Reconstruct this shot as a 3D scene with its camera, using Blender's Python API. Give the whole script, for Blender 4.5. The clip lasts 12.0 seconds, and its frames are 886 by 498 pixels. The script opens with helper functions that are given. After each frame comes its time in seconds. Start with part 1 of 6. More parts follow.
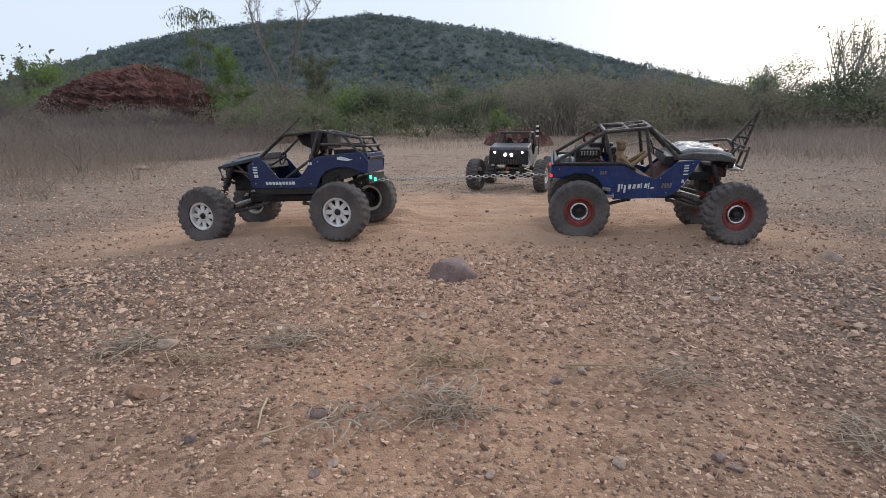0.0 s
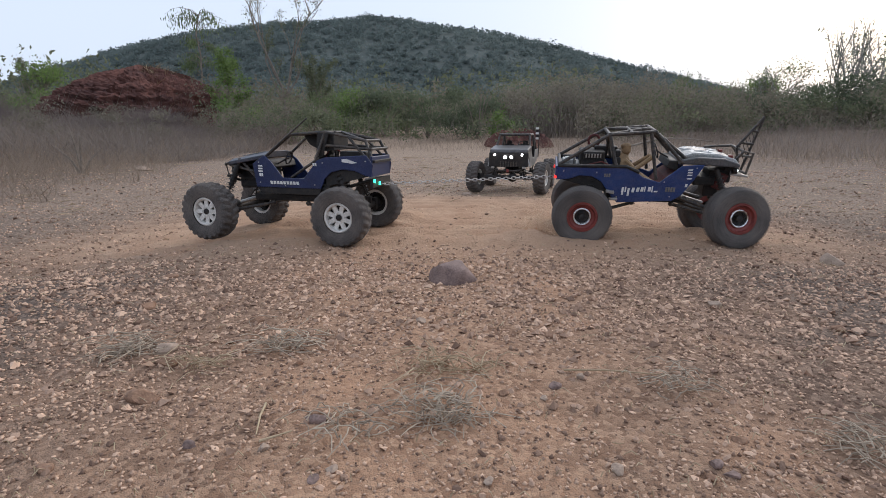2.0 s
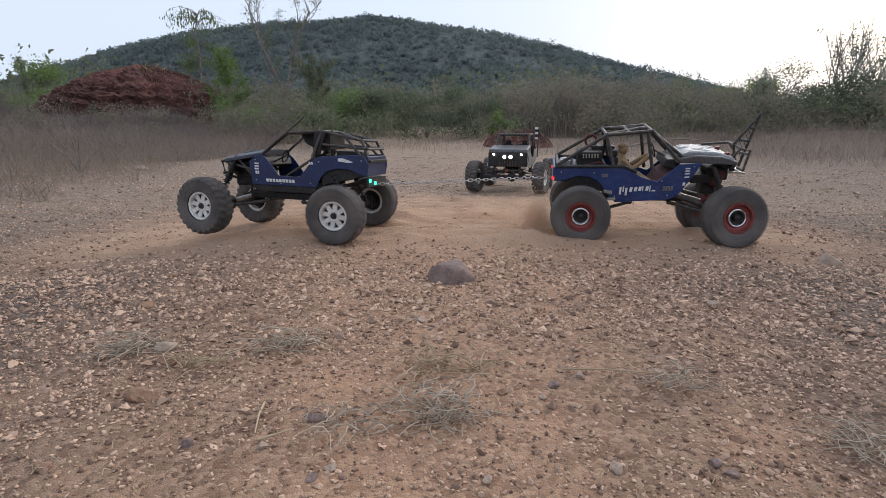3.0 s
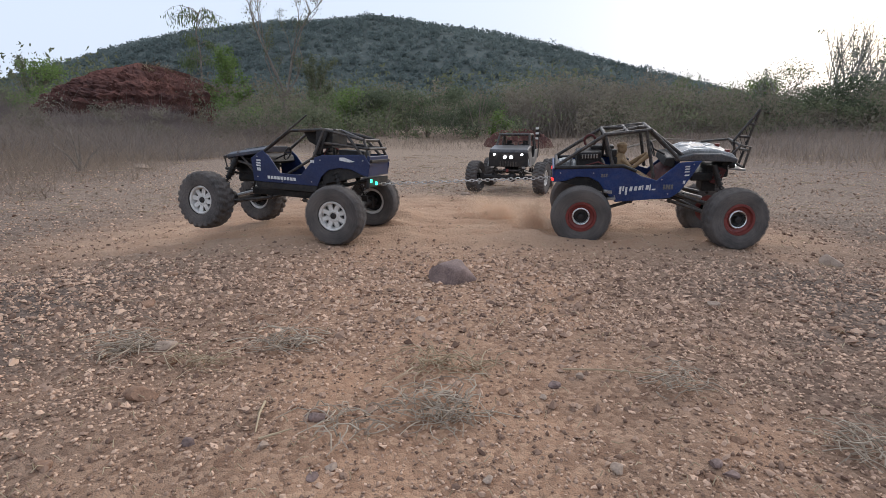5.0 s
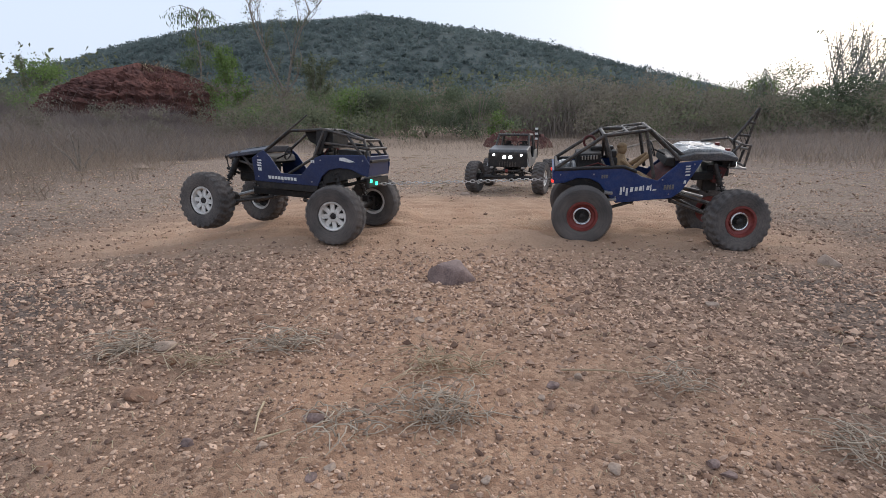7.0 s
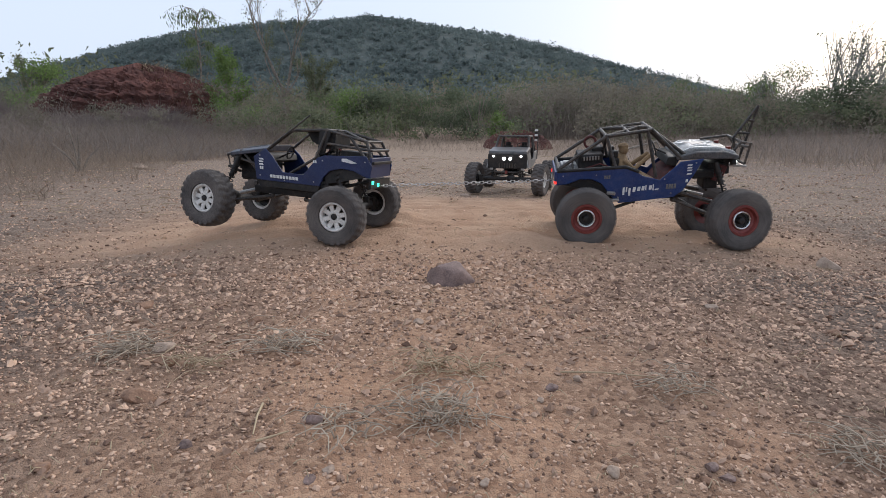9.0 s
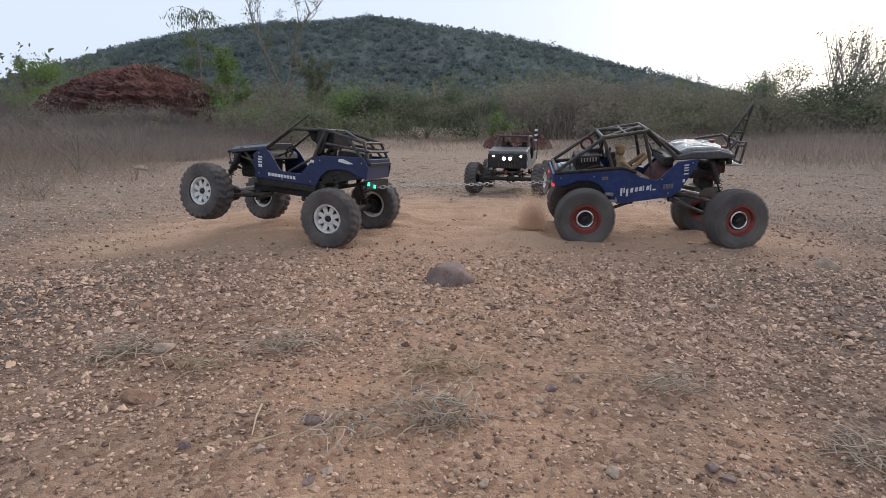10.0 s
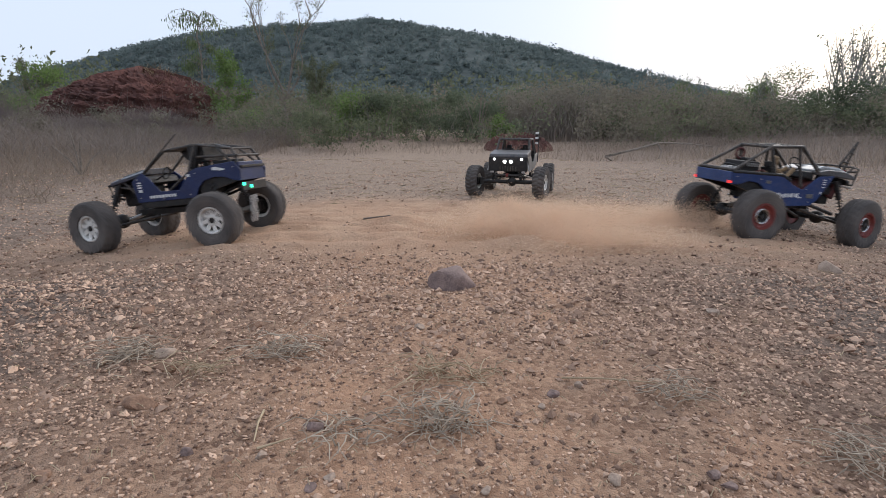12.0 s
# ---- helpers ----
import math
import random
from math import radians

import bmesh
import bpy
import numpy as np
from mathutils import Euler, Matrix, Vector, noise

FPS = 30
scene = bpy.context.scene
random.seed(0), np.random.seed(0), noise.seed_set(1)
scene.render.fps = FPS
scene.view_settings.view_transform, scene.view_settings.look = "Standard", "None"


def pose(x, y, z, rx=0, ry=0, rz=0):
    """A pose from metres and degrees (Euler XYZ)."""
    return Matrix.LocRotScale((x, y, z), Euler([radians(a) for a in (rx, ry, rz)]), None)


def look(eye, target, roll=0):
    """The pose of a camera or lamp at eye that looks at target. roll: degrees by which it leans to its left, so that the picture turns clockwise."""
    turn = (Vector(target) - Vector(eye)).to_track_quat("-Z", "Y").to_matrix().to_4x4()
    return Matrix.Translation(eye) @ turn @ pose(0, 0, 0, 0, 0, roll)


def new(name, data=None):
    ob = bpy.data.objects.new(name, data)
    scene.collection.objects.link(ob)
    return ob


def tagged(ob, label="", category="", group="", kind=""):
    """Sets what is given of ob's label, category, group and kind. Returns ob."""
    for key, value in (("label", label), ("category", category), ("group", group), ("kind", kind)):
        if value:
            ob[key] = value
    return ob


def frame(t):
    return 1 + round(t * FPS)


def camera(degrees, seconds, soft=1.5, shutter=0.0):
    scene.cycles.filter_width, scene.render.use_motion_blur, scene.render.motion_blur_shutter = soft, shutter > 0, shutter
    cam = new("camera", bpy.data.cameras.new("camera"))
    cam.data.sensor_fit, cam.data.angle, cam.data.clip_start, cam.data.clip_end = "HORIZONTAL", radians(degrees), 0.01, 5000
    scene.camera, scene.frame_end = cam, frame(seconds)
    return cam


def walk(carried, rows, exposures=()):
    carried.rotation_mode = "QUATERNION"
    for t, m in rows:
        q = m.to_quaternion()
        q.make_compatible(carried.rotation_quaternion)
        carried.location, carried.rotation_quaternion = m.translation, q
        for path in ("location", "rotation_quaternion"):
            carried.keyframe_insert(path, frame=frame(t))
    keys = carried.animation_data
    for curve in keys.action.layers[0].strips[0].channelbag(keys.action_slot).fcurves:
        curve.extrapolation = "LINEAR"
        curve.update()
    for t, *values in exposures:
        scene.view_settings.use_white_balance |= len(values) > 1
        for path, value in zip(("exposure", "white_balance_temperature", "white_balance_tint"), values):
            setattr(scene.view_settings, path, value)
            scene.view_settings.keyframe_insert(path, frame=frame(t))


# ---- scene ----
cam = camera(80.0, 12.0, soft=0.7, shutter=0.8)
PATH = [
    (0, (0.0, 0.0, 0.245), (0.001, 2.794, -0.371), 0.0),
    (0.5, (0.0, 0.0, 0.246), (0.001, 2.794, -0.371), -0.0),
    (1, (0.001, 0.0, 0.246), (0.001, 2.796, -0.368), -0.1),
    (1.5, (0.001, 0.0, 0.248), (0.002, 2.796, -0.365), 0.0),
    (2, (0.001, 0.0, 0.249), (0.002, 2.799, -0.361), 0.1),
    (2.5, (0.001, -0.001, 0.249), (0.004, 2.797, -0.361), 0.2),
    (3, (0.001, 0.0, 0.248), (0.007, 2.797, -0.362), 0.2),
    (5, (0.0, 0.0, 0.248), (0.006, 2.797, -0.363), 0.4),
    (5.5, (0.0, -0.001, 0.248), (0.007, 2.796, -0.366), 0.4),
    (6, (0.0, 0.0, 0.248), (0.006, 2.796, -0.365), 0.4),
    (6.5, (0.0, 0.0, 0.249), (0.007, 2.797, -0.363), 0.3),
    (7, (0.001, -0.001, 0.249), (0.009, 2.797, -0.362), 0.4),
    (9, (0.001, -0.001, 0.25), (0.012, 2.799, -0.356), 0.6),
    (9.5, (0.002, 0.0, 0.25), (0.012, 2.799, -0.358), 0.5),
    (10, (0.002, 0.0, 0.25), (0.012, 2.800, -0.356), 0.5),
    (10.5, (0.002, 0.001, 0.252), (0.013, 2.802, -0.354), 0.5),
    (11, (0.003, 0.0, 0.252), (0.013, 2.802, -0.352), 0.5),
    (11.5, (0.002, 0.0, 0.253), (0.012, 2.802, -0.352), 0.5),
    (12, (0.001, 0.0, 0.254), (0.007, 2.804, -0.342), 0.5),
]
walk(cam, [(t, look(eye, target, roll)) for t, eye, target, roll in PATH])

# ---- light ----
world = bpy.data.worlds.new("sky")
scene.world = world
world.use_nodes = True
wn = world.node_tree.nodes
wl = world.node_tree.links
sky = wn.new("ShaderNodeTexSky")
sky.sky_type = "NISHITA"
sky.sun_disc = False
sky.sun_elevation = radians(14)
sky.sun_rotation = radians(42)
sky.dust_density = 6.0
sky.air_density = 1.0
sky_gain = wn.new("ShaderNodeMixRGB")
sky_gain.blend_type = "MIX"
sky_gain.inputs[0].default_value = 0.86
sky_gain.inputs[2].default_value = (7.4, 8.45, 10.4, 1)   # thin high cloud over the whole sky
wl.new(sky.outputs[0], sky_gain.inputs[1])
wl.new(sky_gain.outputs[0], wn["Background"].inputs[0])
wn["Background"].inputs[1].default_value = 0.1

sun = new("sun", bpy.data.lights.new("sun", "SUN"))
sun.data.energy = 1.6
sun.data.angle = radians(50)
sun.data.color = (1.0, 0.93, 0.88)
sun.matrix_world = look((30, 34, 34), (0, 1, 0))
scene.view_settings.exposure = 0.17


# ---- materials ----
def mat(name, low, high, rough=0.6, metal=0.0, scale=40.0, fine=400.0, bump=0.15, island=0.0, coat=0.0, depth=0.001, spec=0.5, thin=0.0, dust=0.0):
    """Two colours mixed by coarse and fine noise, with a fine relief."""
    m = bpy.data.materials.new(name)
    m.use_nodes = True
    n, l = m.node_tree.nodes, m.node_tree.links
    b = n["Principled BSDF"]
    tc = n.new("ShaderNodeTexCoord")
    a = n.new("ShaderNodeTexNoise")
    a.inputs["Scale"].default_value = scale
    a.inputs["Detail"].default_value = 6
    c = n.new("ShaderNodeTexNoise")
    c.inputs["Scale"].default_value = fine
    c.inputs["Detail"].default_value = 3
    for t in (a, c):
        l.new(tc.outputs["Object"], t.inputs["Vector"])
    add = n.new("ShaderNodeMath")
    add.operation = "ADD"
    l.new(a.outputs[0], add.inputs[0])
    l.new(c.outputs[0], add.inputs[1])
    span = n.new("ShaderNodeMapRange")
    span.inputs[1].default_value, span.inputs[2].default_value = 0.7, 1.3
    l.new(add.outputs[0], span.inputs[0])
    fac = span.outputs[0]
    if island:
        geo = n.new("ShaderNodeNewGeometry")
        mix = n.new("ShaderNodeMix")
        mix.inputs[0].default_value = island
        l.new(fac, mix.inputs[2])
        l.new(geo.outputs["Random Per Island"], mix.inputs[3])
        fac = mix.outputs[0]
    ramp = n.new("ShaderNodeMix")
    ramp.data_type = "RGBA"
    l.new(fac, ramp.inputs[0])
    ramp.inputs[6].default_value = (*low, 1)
    ramp.inputs[7].default_value = (*high, 1)
    colour = ramp.outputs[2]
    if dust:
        # dried soil in blotches and fine specks
        specks = n.new("ShaderNodeTexNoise")
        specks.inputs["Scale"].default_value = 75
        specks.inputs["Detail"].default_value = 10
        specks.inputs["Roughness"].default_value = 0.72
        l.new(tc.outputs["Object"], specks.inputs["Vector"])
        where = n.new("ShaderNodeMapRange")
        where.inputs[1].default_value, where.inputs[2].default_value = 0.46, 0.74
        where.inputs[4].default_value = dust
        l.new(specks.outputs[0], where.inputs[0])
        soiled = n.new("ShaderNodeMix")
        soiled.data_type = "RGBA"
        l.new(where.outputs[0], soiled.inputs[0])
        l.new(colour, soiled.inputs[6])
        soiled.inputs[7].default_value = (0.36, 0.25, 0.17, 1)
        colour = soiled.outputs[2]
    l.new(colour, b.inputs["Base Color"])
    b.inputs["Metallic"].default_value = metal
    b.inputs["Coat Weight"].default_value = coat
    b.inputs["Specular IOR Level"].default_value = spec
    rr = n.new("ShaderNodeMapRange")
    rr.inputs[3].default_value, rr.inputs[4].default_value = max(0.02, rough - 0.12), min(1, rough + 0.12)
    l.new(c.outputs[0], rr.inputs[0])
    l.new(rr.outputs[0], b.inputs["Roughness"])
    if bump:
        bp = n.new("ShaderNodeBump")
        bp.inputs["Strength"].default_value = bump
        bp.inputs["Distance"].default_value = depth
        l.new(c.outputs[0], bp.inputs["Height"])
        l.new(bp.outputs[0], b.inputs["Normal"])
    if thin:
        tr = n.new("ShaderNodeBsdfTranslucent")
        l.new(ramp.outputs[2], tr.inputs[0])
        mx = n.new("ShaderNodeMixShader")
        mx.inputs[0].default_value = thin
        l.new(b.outputs[0], mx.inputs[1])
        l.new(tr.outputs[0], mx.inputs[2])
        l.new(mx.outputs[0], n["Material Output"].inputs[0])
    return m


def glow(name, colour, strength):
    m = bpy.data.materials.new(name)
    m.use_nodes = True
    b = m.node_tree.nodes["Principled BSDF"]
    b.inputs["Base Color"].default_value = (*colour, 1)
    b.inputs["Emission Color"].default_value = (*colour, 1)
    b.inputs["Emission Strength"].default_value = strength
    return m


def ground_material():
    m = bpy.data.materials.new("gravelly_soil")
    m.use_nodes = True
    n, l = m.node_tree.nodes, m.node_tree.links
    b = n["Principled BSDF"]
    tc = n.new("ShaderNodeTexCoord")

    def tex(kind, scale, detail=4):
        t = n.new(kind)
        t.inputs["Scale"].default_value = scale
        if kind == "ShaderNodeTexNoise":
            t.inputs["Detail"].default_value = detail
        l.new(tc.outputs["Object"], t.inputs["Vector"])
        return t

    def mix(fac, one, two, lo=0.35, hi=0.65):
        s = n.new("ShaderNodeMapRange")
        s.inputs[1].default_value, s.inputs[2].default_value = lo, hi
        l.new(fac, s.inputs[0])
        x = n.new("ShaderNodeMix")
        x.data_type = "RGBA"
        l.new(s.outputs[0], x.inputs[0])
        for slot, v in ((6, one), (7, two)):
            if isinstance(v, tuple):
                x.inputs[slot].default_value = (*v, 1)
            else:
                l.new(v, x.inputs[slot])
        return x.outputs[2]

    patches, stains = tex("ShaderNodeTexNoise", 2.2, 6), tex("ShaderNodeTexNoise", 9, 5)
    grit, sand = tex("ShaderNodeTexVoronoi", 170), tex("ShaderNodeTexNoise", 700, 2)
    soil = mix(patches.outputs[0], SOIL_A, SOIL_B)
    soil = mix(stains.outputs[0], soil, SOIL_C, 0.5, 0.75)
    bw = n.new("ShaderNodeRGBToBW")
    l.new(grit.outputs["Color"], bw.inputs[0])
    pebbles = mix(bw.outputs[0], SOIL_D, SOIL_E, 0.2, 0.9)
    col = mix(stains.outputs[0], soil, pebbles, 0.2, 0.8)
    col = mix(sand.outputs[0], col, SOIL_C, 0.45, 1.2)
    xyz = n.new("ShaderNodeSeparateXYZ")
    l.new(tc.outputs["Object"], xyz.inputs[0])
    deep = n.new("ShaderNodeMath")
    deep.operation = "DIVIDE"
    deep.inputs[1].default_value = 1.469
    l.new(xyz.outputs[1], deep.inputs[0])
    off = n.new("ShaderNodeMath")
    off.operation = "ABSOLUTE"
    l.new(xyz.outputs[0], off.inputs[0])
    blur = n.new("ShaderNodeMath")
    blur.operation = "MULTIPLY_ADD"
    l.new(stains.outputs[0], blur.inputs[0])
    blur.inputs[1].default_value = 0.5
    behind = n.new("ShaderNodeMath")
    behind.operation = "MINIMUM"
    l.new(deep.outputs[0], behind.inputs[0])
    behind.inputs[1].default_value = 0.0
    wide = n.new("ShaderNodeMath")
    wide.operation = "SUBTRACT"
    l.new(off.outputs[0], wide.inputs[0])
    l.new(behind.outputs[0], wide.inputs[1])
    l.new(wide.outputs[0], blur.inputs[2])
    # soil turns darker and greyer towards both sides and behind
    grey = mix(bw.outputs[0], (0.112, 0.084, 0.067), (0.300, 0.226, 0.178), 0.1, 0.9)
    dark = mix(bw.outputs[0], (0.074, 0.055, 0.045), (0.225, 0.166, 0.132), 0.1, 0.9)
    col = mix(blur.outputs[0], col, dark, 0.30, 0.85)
    pale = mix(bw.outputs[0], (0.185, 0.135, 0.102), (0.415, 0.312, 0.232), 0.1, 0.9)
    away = n.new("ShaderNodeMath")
    away.operation = "MULTIPLY_ADD"
    l.new(patches.outputs[0], away.inputs[0])
    away.inputs[1].default_value = 1.2
    l.new(deep.outputs[0], away.inputs[2])
    col = mix(away.outputs[0], col, pale, 1.2, 2.1)
    # powdery soil where the wheels have run
    wave = n.new("ShaderNodeMath")
    wave.operation = "MULTIPLY_ADD"
    l.new(stains.outputs[0], wave.inputs[0])
    wave.inputs[1].default_value = 0.3
    l.new(deep.outputs[0], wave.inputs[2])
    lane = n.new("ShaderNodeMath")
    lane.operation = "MULTIPLY"
    for slot, lo, hi in ((0, 0.74, 1.06), (1, 1.85, 1.32)):
        edge = n.new("ShaderNodeMapRange")
        edge.interpolation_type = "SMOOTHSTEP"
        edge.inputs[1].default_value, edge.inputs[2].default_value = min(lo, hi), max(lo, hi)
        if lo > hi:
            edge.inputs[3].default_value, edge.inputs[4].default_value = 1.0, 0.0
        l.new(wave.outputs[0], edge.inputs[0])
        l.new(edge.outputs[0], lane.inputs[slot])
    ends = n.new("ShaderNodeMapRange")
    ends.interpolation_type = "SMOOTHSTEP"
    ends.inputs[1].default_value, ends.inputs[2].default_value = 0.95, 1.6
    ends.inputs[3].default_value, ends.inputs[4].default_value = 1.0, 0.0
    l.new(blur.outputs[0], ends.inputs[0])
    short = n.new("ShaderNodeMath")
    short.operation = "MULTIPLY"
    l.new(lane.outputs[0], short.inputs[0])
    l.new(ends.outputs[0], short.inputs[1])
    powder = mix(stains.outputs[0], (0.56, 0.37, 0.245), (0.47, 0.28, 0.175), 0.35, 0.7)
    powder = mix(bw.outputs[0], powder, (0.30, 0.19, 0.13), 0.55, 1.6)
    col = mix(short.outputs[0], col, powder, 0.0, 1.15)
    col = mix(blur.outputs[0], col, grey, 1.0, 3.2)
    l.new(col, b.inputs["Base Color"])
    b.inputs["Roughness"].default_value = 0.95
    b.inputs["Specular IOR Level"].default_value = 0.15
    h = n.new("ShaderNodeMath")
    h.operation = "ADD"
    l.new(grit.outputs["Distance"], h.inputs[0])
    l.new(sand.outputs[0], h.inputs[1])
    bp = n.new("ShaderNodeBump")
    bp.inputs["Strength"].default_value = 0.9
    bp.inputs["Distance"].default_value = 0.003
    bp.invert = True
    l.new(h.outputs[0], bp.inputs["Height"])
    l.new(bp.outputs[0], b.inputs["Normal"])
    return m


SOIL_A, SOIL_B, SOIL_C = (0.47, 0.28, 0.175), (0.38, 0.24, 0.16), (0.45, 0.235, 0.13)
SOIL_D, SOIL_E = (0.13, 0.075, 0.054), (0.54, 0.365, 0.245)
M_GROUND = ground_material()
M_GRAVEL = mat("gravel", (0.118, 0.070, 0.052), (0.69, 0.47, 0.335), 0.9, 0, 30, 500, 0.5, 0.9, spec=0.2)
M_PALE_STONE = mat("pale_stone", (0.26, 0.19, 0.145), (0.41, 0.315, 0.245), 0.85, 0, 60, 500, 0.5, spec=0.25)
M_GREY_STONE = mat("grey_stone", (0.120, 0.083, 0.074), (0.28, 0.195, 0.168), 0.8, 0, 50, 400, 0.6, spec=0.3)
M_BROWN_STONE = mat("brown_stone", (0.16, 0.09, 0.06), (0.33, 0.20, 0.13), 0.85, 0, 60, 500, 0.6, spec=0.25)
M_STRAW = mat("straw", (0.25, 0.18, 0.11), (0.50, 0.40, 0.27), 0.8, 0, 50, 400, 0.1, 0.8, spec=0.2)
M_GREY_STRAW = mat("weathered_straw", (0.21, 0.165, 0.125), (0.54, 0.45, 0.345), 0.85, 0, 50, 400, 0.1, 0.8, spec=0.2)
M_DRY_GRASS = mat("dry_grass", (0.165, 0.125, 0.10), (0.36, 0.29, 0.222), 0.9, 0, 0.6, 20, 0, 0.6, spec=0.1, thin=0.45)
M_TWIG = mat("twigs", (0.145, 0.117, 0.103), (0.29, 0.25, 0.215), 0.9, 0, 1, 30, 0, 0.6, spec=0.1, thin=0.3)
M_GREY_TWIG = mat("grey_twigs", (0.112, 0.090, 0.086), (0.245, 0.205, 0.195), 0.95, 0, 1, 30, 0, 0.6, spec=0.05, thin=0.3)
M_THICKET = mat("withered_leaves", (0.125, 0.113, 0.090), (0.30, 0.272, 0.218), 0.85, 0, 0.9, 10, 0, 0.35, spec=0.1, thin=0.5)
M_PALE_BARK = mat("pale_bark", (0.22, 0.205, 0.19), (0.42, 0.40, 0.37), 0.9, 0, 8, 60, 0.4, depth=0.01, spec=0.1)
M_BARK = mat("bark", (0.12, 0.10, 0.085), (0.30, 0.26, 0.22), 0.9, 0, 8, 60, 0.4, depth=0.01, spec=0.1)
M_LEAF_GREEN = mat("fresh_leaves", (0.09, 0.14, 0.045), (0.22, 0.31, 0.10), 0.6, 0, 1, 20, 0, 0.7, spec=0.2, thin=0.45)
M_LEAF_DULL = mat("dusty_leaves", (0.085, 0.10, 0.06), (0.20, 0.215, 0.13), 0.7, 0, 0.4, 10, 0, 0.7, spec=0.15, thin=0.45)
M_LEAF_TREE = mat("thin_tree_leaves", (0.10, 0.125, 0.085), (0.25, 0.285, 0.20), 0.65, 0, 1, 20, 0, 0.6, spec=0.2, thin=0.6)
M_LEAF_DARK = mat("dark_leaves", (0.065, 0.084, 0.054), (0.165, 0.195, 0.122), 0.7, 0, 0.6, 10, 0, 0.4, spec=0.15, thin=0.5)
M_LEAF_BROWN = mat("dry_leaves", (0.13, 0.115, 0.09), (0.26, 0.235, 0.18), 0.85, 0, 0.4, 10, 0, 0.6, spec=0.1, thin=0.45)
# haze over the distance is put into the scrub's paler, bluer colour
M_HAZY_HILL_LEAF = mat("hazy_hill_scrub", (0.092, 0.118, 0.116), (0.205, 0.245, 0.232), 0.9, 0, 0.05, 0.4, 0, 0.12, spec=0.05, thin=0.5)
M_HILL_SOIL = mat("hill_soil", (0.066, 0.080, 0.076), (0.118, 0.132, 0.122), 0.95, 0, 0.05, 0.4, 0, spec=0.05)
M_RED_EARTH = mat("red_earth", (0.058, 0.032, 0.030), (0.190, 0.088, 0.070), 0.95, 0, 1.1, 9, 0.9, 0.15, depth=0.06, spec=0.1)

M_LITTER = mat("leaf_litter", (0.06, 0.045, 0.038), (0.46, 0.38, 0.31), 0.9, 0, 20, 200, 0, 0.9, spec=0.1)
M_LEAF_MID = mat("tree_leaves", (0.085, 0.12, 0.055), (0.20, 0.245, 0.12), 0.65, 0, 1, 20, 0, 0.7, spec=0.15, thin=0.45)
M_RUBBER = mat("dusty_rubber", (0.052, 0.048, 0.047), (0.145, 0.125, 0.112), 0.85, 0, 25, 300, 0.25, spec=0.25)
M_BLACK = mat("black_plastic", (0.006, 0.006, 0.007), (0.020, 0.018, 0.017), 0.55, 0, 60, 500, 0.1, spec=0.35, dust=0.10)
M_TUBE = mat("dusty_black_tube", (0.012, 0.011, 0.011), (0.050, 0.044, 0.040), 0.5, 0, 50, 300, 0.1, spec=0.4, dust=0.30)
M_NAVY = mat("navy_paint", (0.005, 0.013, 0.056), (0.013, 0.027, 0.094), 0.4, 0, 18, 300, 0.05, spec=0.4, coat=0.2, dust=0.06)
M_DARK_HOOD = mat("dark_hood_paint", (0.008, 0.012, 0.026), (0.034, 0.040, 0.060), 0.38, 0, 20, 300, 0.05, spec=0.5, dust=0.2)
M_BLUE = mat("blue_paint", (0.004, 0.020, 0.092), (0.014, 0.044, 0.150), 0.4, 0, 18, 300, 0.05, spec=0.4, coat=0.2, dust=0.11)
M_FENDER = mat("dark_grey_paint", (0.030, 0.031, 0.034), (0.10, 0.10, 0.105), 0.35, 0.1, 30, 300, 0.08, dust=0.2)
M_SILVER = mat("worn_silver_paint", (0.11, 0.11, 0.108), (0.46, 0.46, 0.45), 0.4, 0.2, 35, 300, 0.1)
M_WHITE = mat("scuffed_white", (0.50, 0.49, 0.47), (0.78, 0.77, 0.75), 0.55, 0, 40, 300, 0.05)
M_RIM_WHITE = mat("dusty_white_rim", (0.48, 0.45, 0.41), (0.74, 0.72, 0.68), 0.5, 0, 40, 300, 0.05)
M_RIM_RED = mat("dusty_red_rim", (0.10, 0.015, 0.012), (0.23, 0.045, 0.036), 0.5, 0.1, 40, 300, 0.05)
M_CHROME = mat("bright_metal", (0.55, 0.54, 0.53), (0.8, 0.79, 0.78), 0.28, 1.0, 60, 400, 0.05)
M_STEEL = mat("dull_steel", (0.25, 0.24, 0.23), (0.45, 0.43, 0.41), 0.45, 0.8, 60, 400, 0.1)
M_CHAIN = mat("galvanised_chain", (0.30, 0.29, 0.28), (0.52, 0.50, 0.48), 0.45, 0.7, 200, 900, 0.05)
M_GREY_BODY = mat("grey_paint", (0.10, 0.095, 0.09), (0.22, 0.205, 0.19), 0.5, 0, 30, 300, 0.05)
M_DOLL = mat("tan_cloth", (0.15, 0.095, 0.05), (0.32, 0.21, 0.11), 0.8, 0, 60, 400, 0.2)
M_RED_CLOTH = mat("red_cloth", (0.035, 0.010, 0.010), (0.13, 0.026, 0.022), 0.8, 0, 60, 400, 0.2)
M_DUST = mat("dust", (0.70, 0.52, 0.37), (0.84, 0.65, 0.49), 1.0, 0, 20, 200, 0, spec=0.0, thin=0.45)
L_WHITE = glow("white_led", (0.95, 0.97, 1.0), 9.0)
L_GREEN = glow("green_led", (0.05, 1.0, 0.55), 2.2)
L_RED = glow("red_led", (1.0, 0.05, 0.04), 0.8)


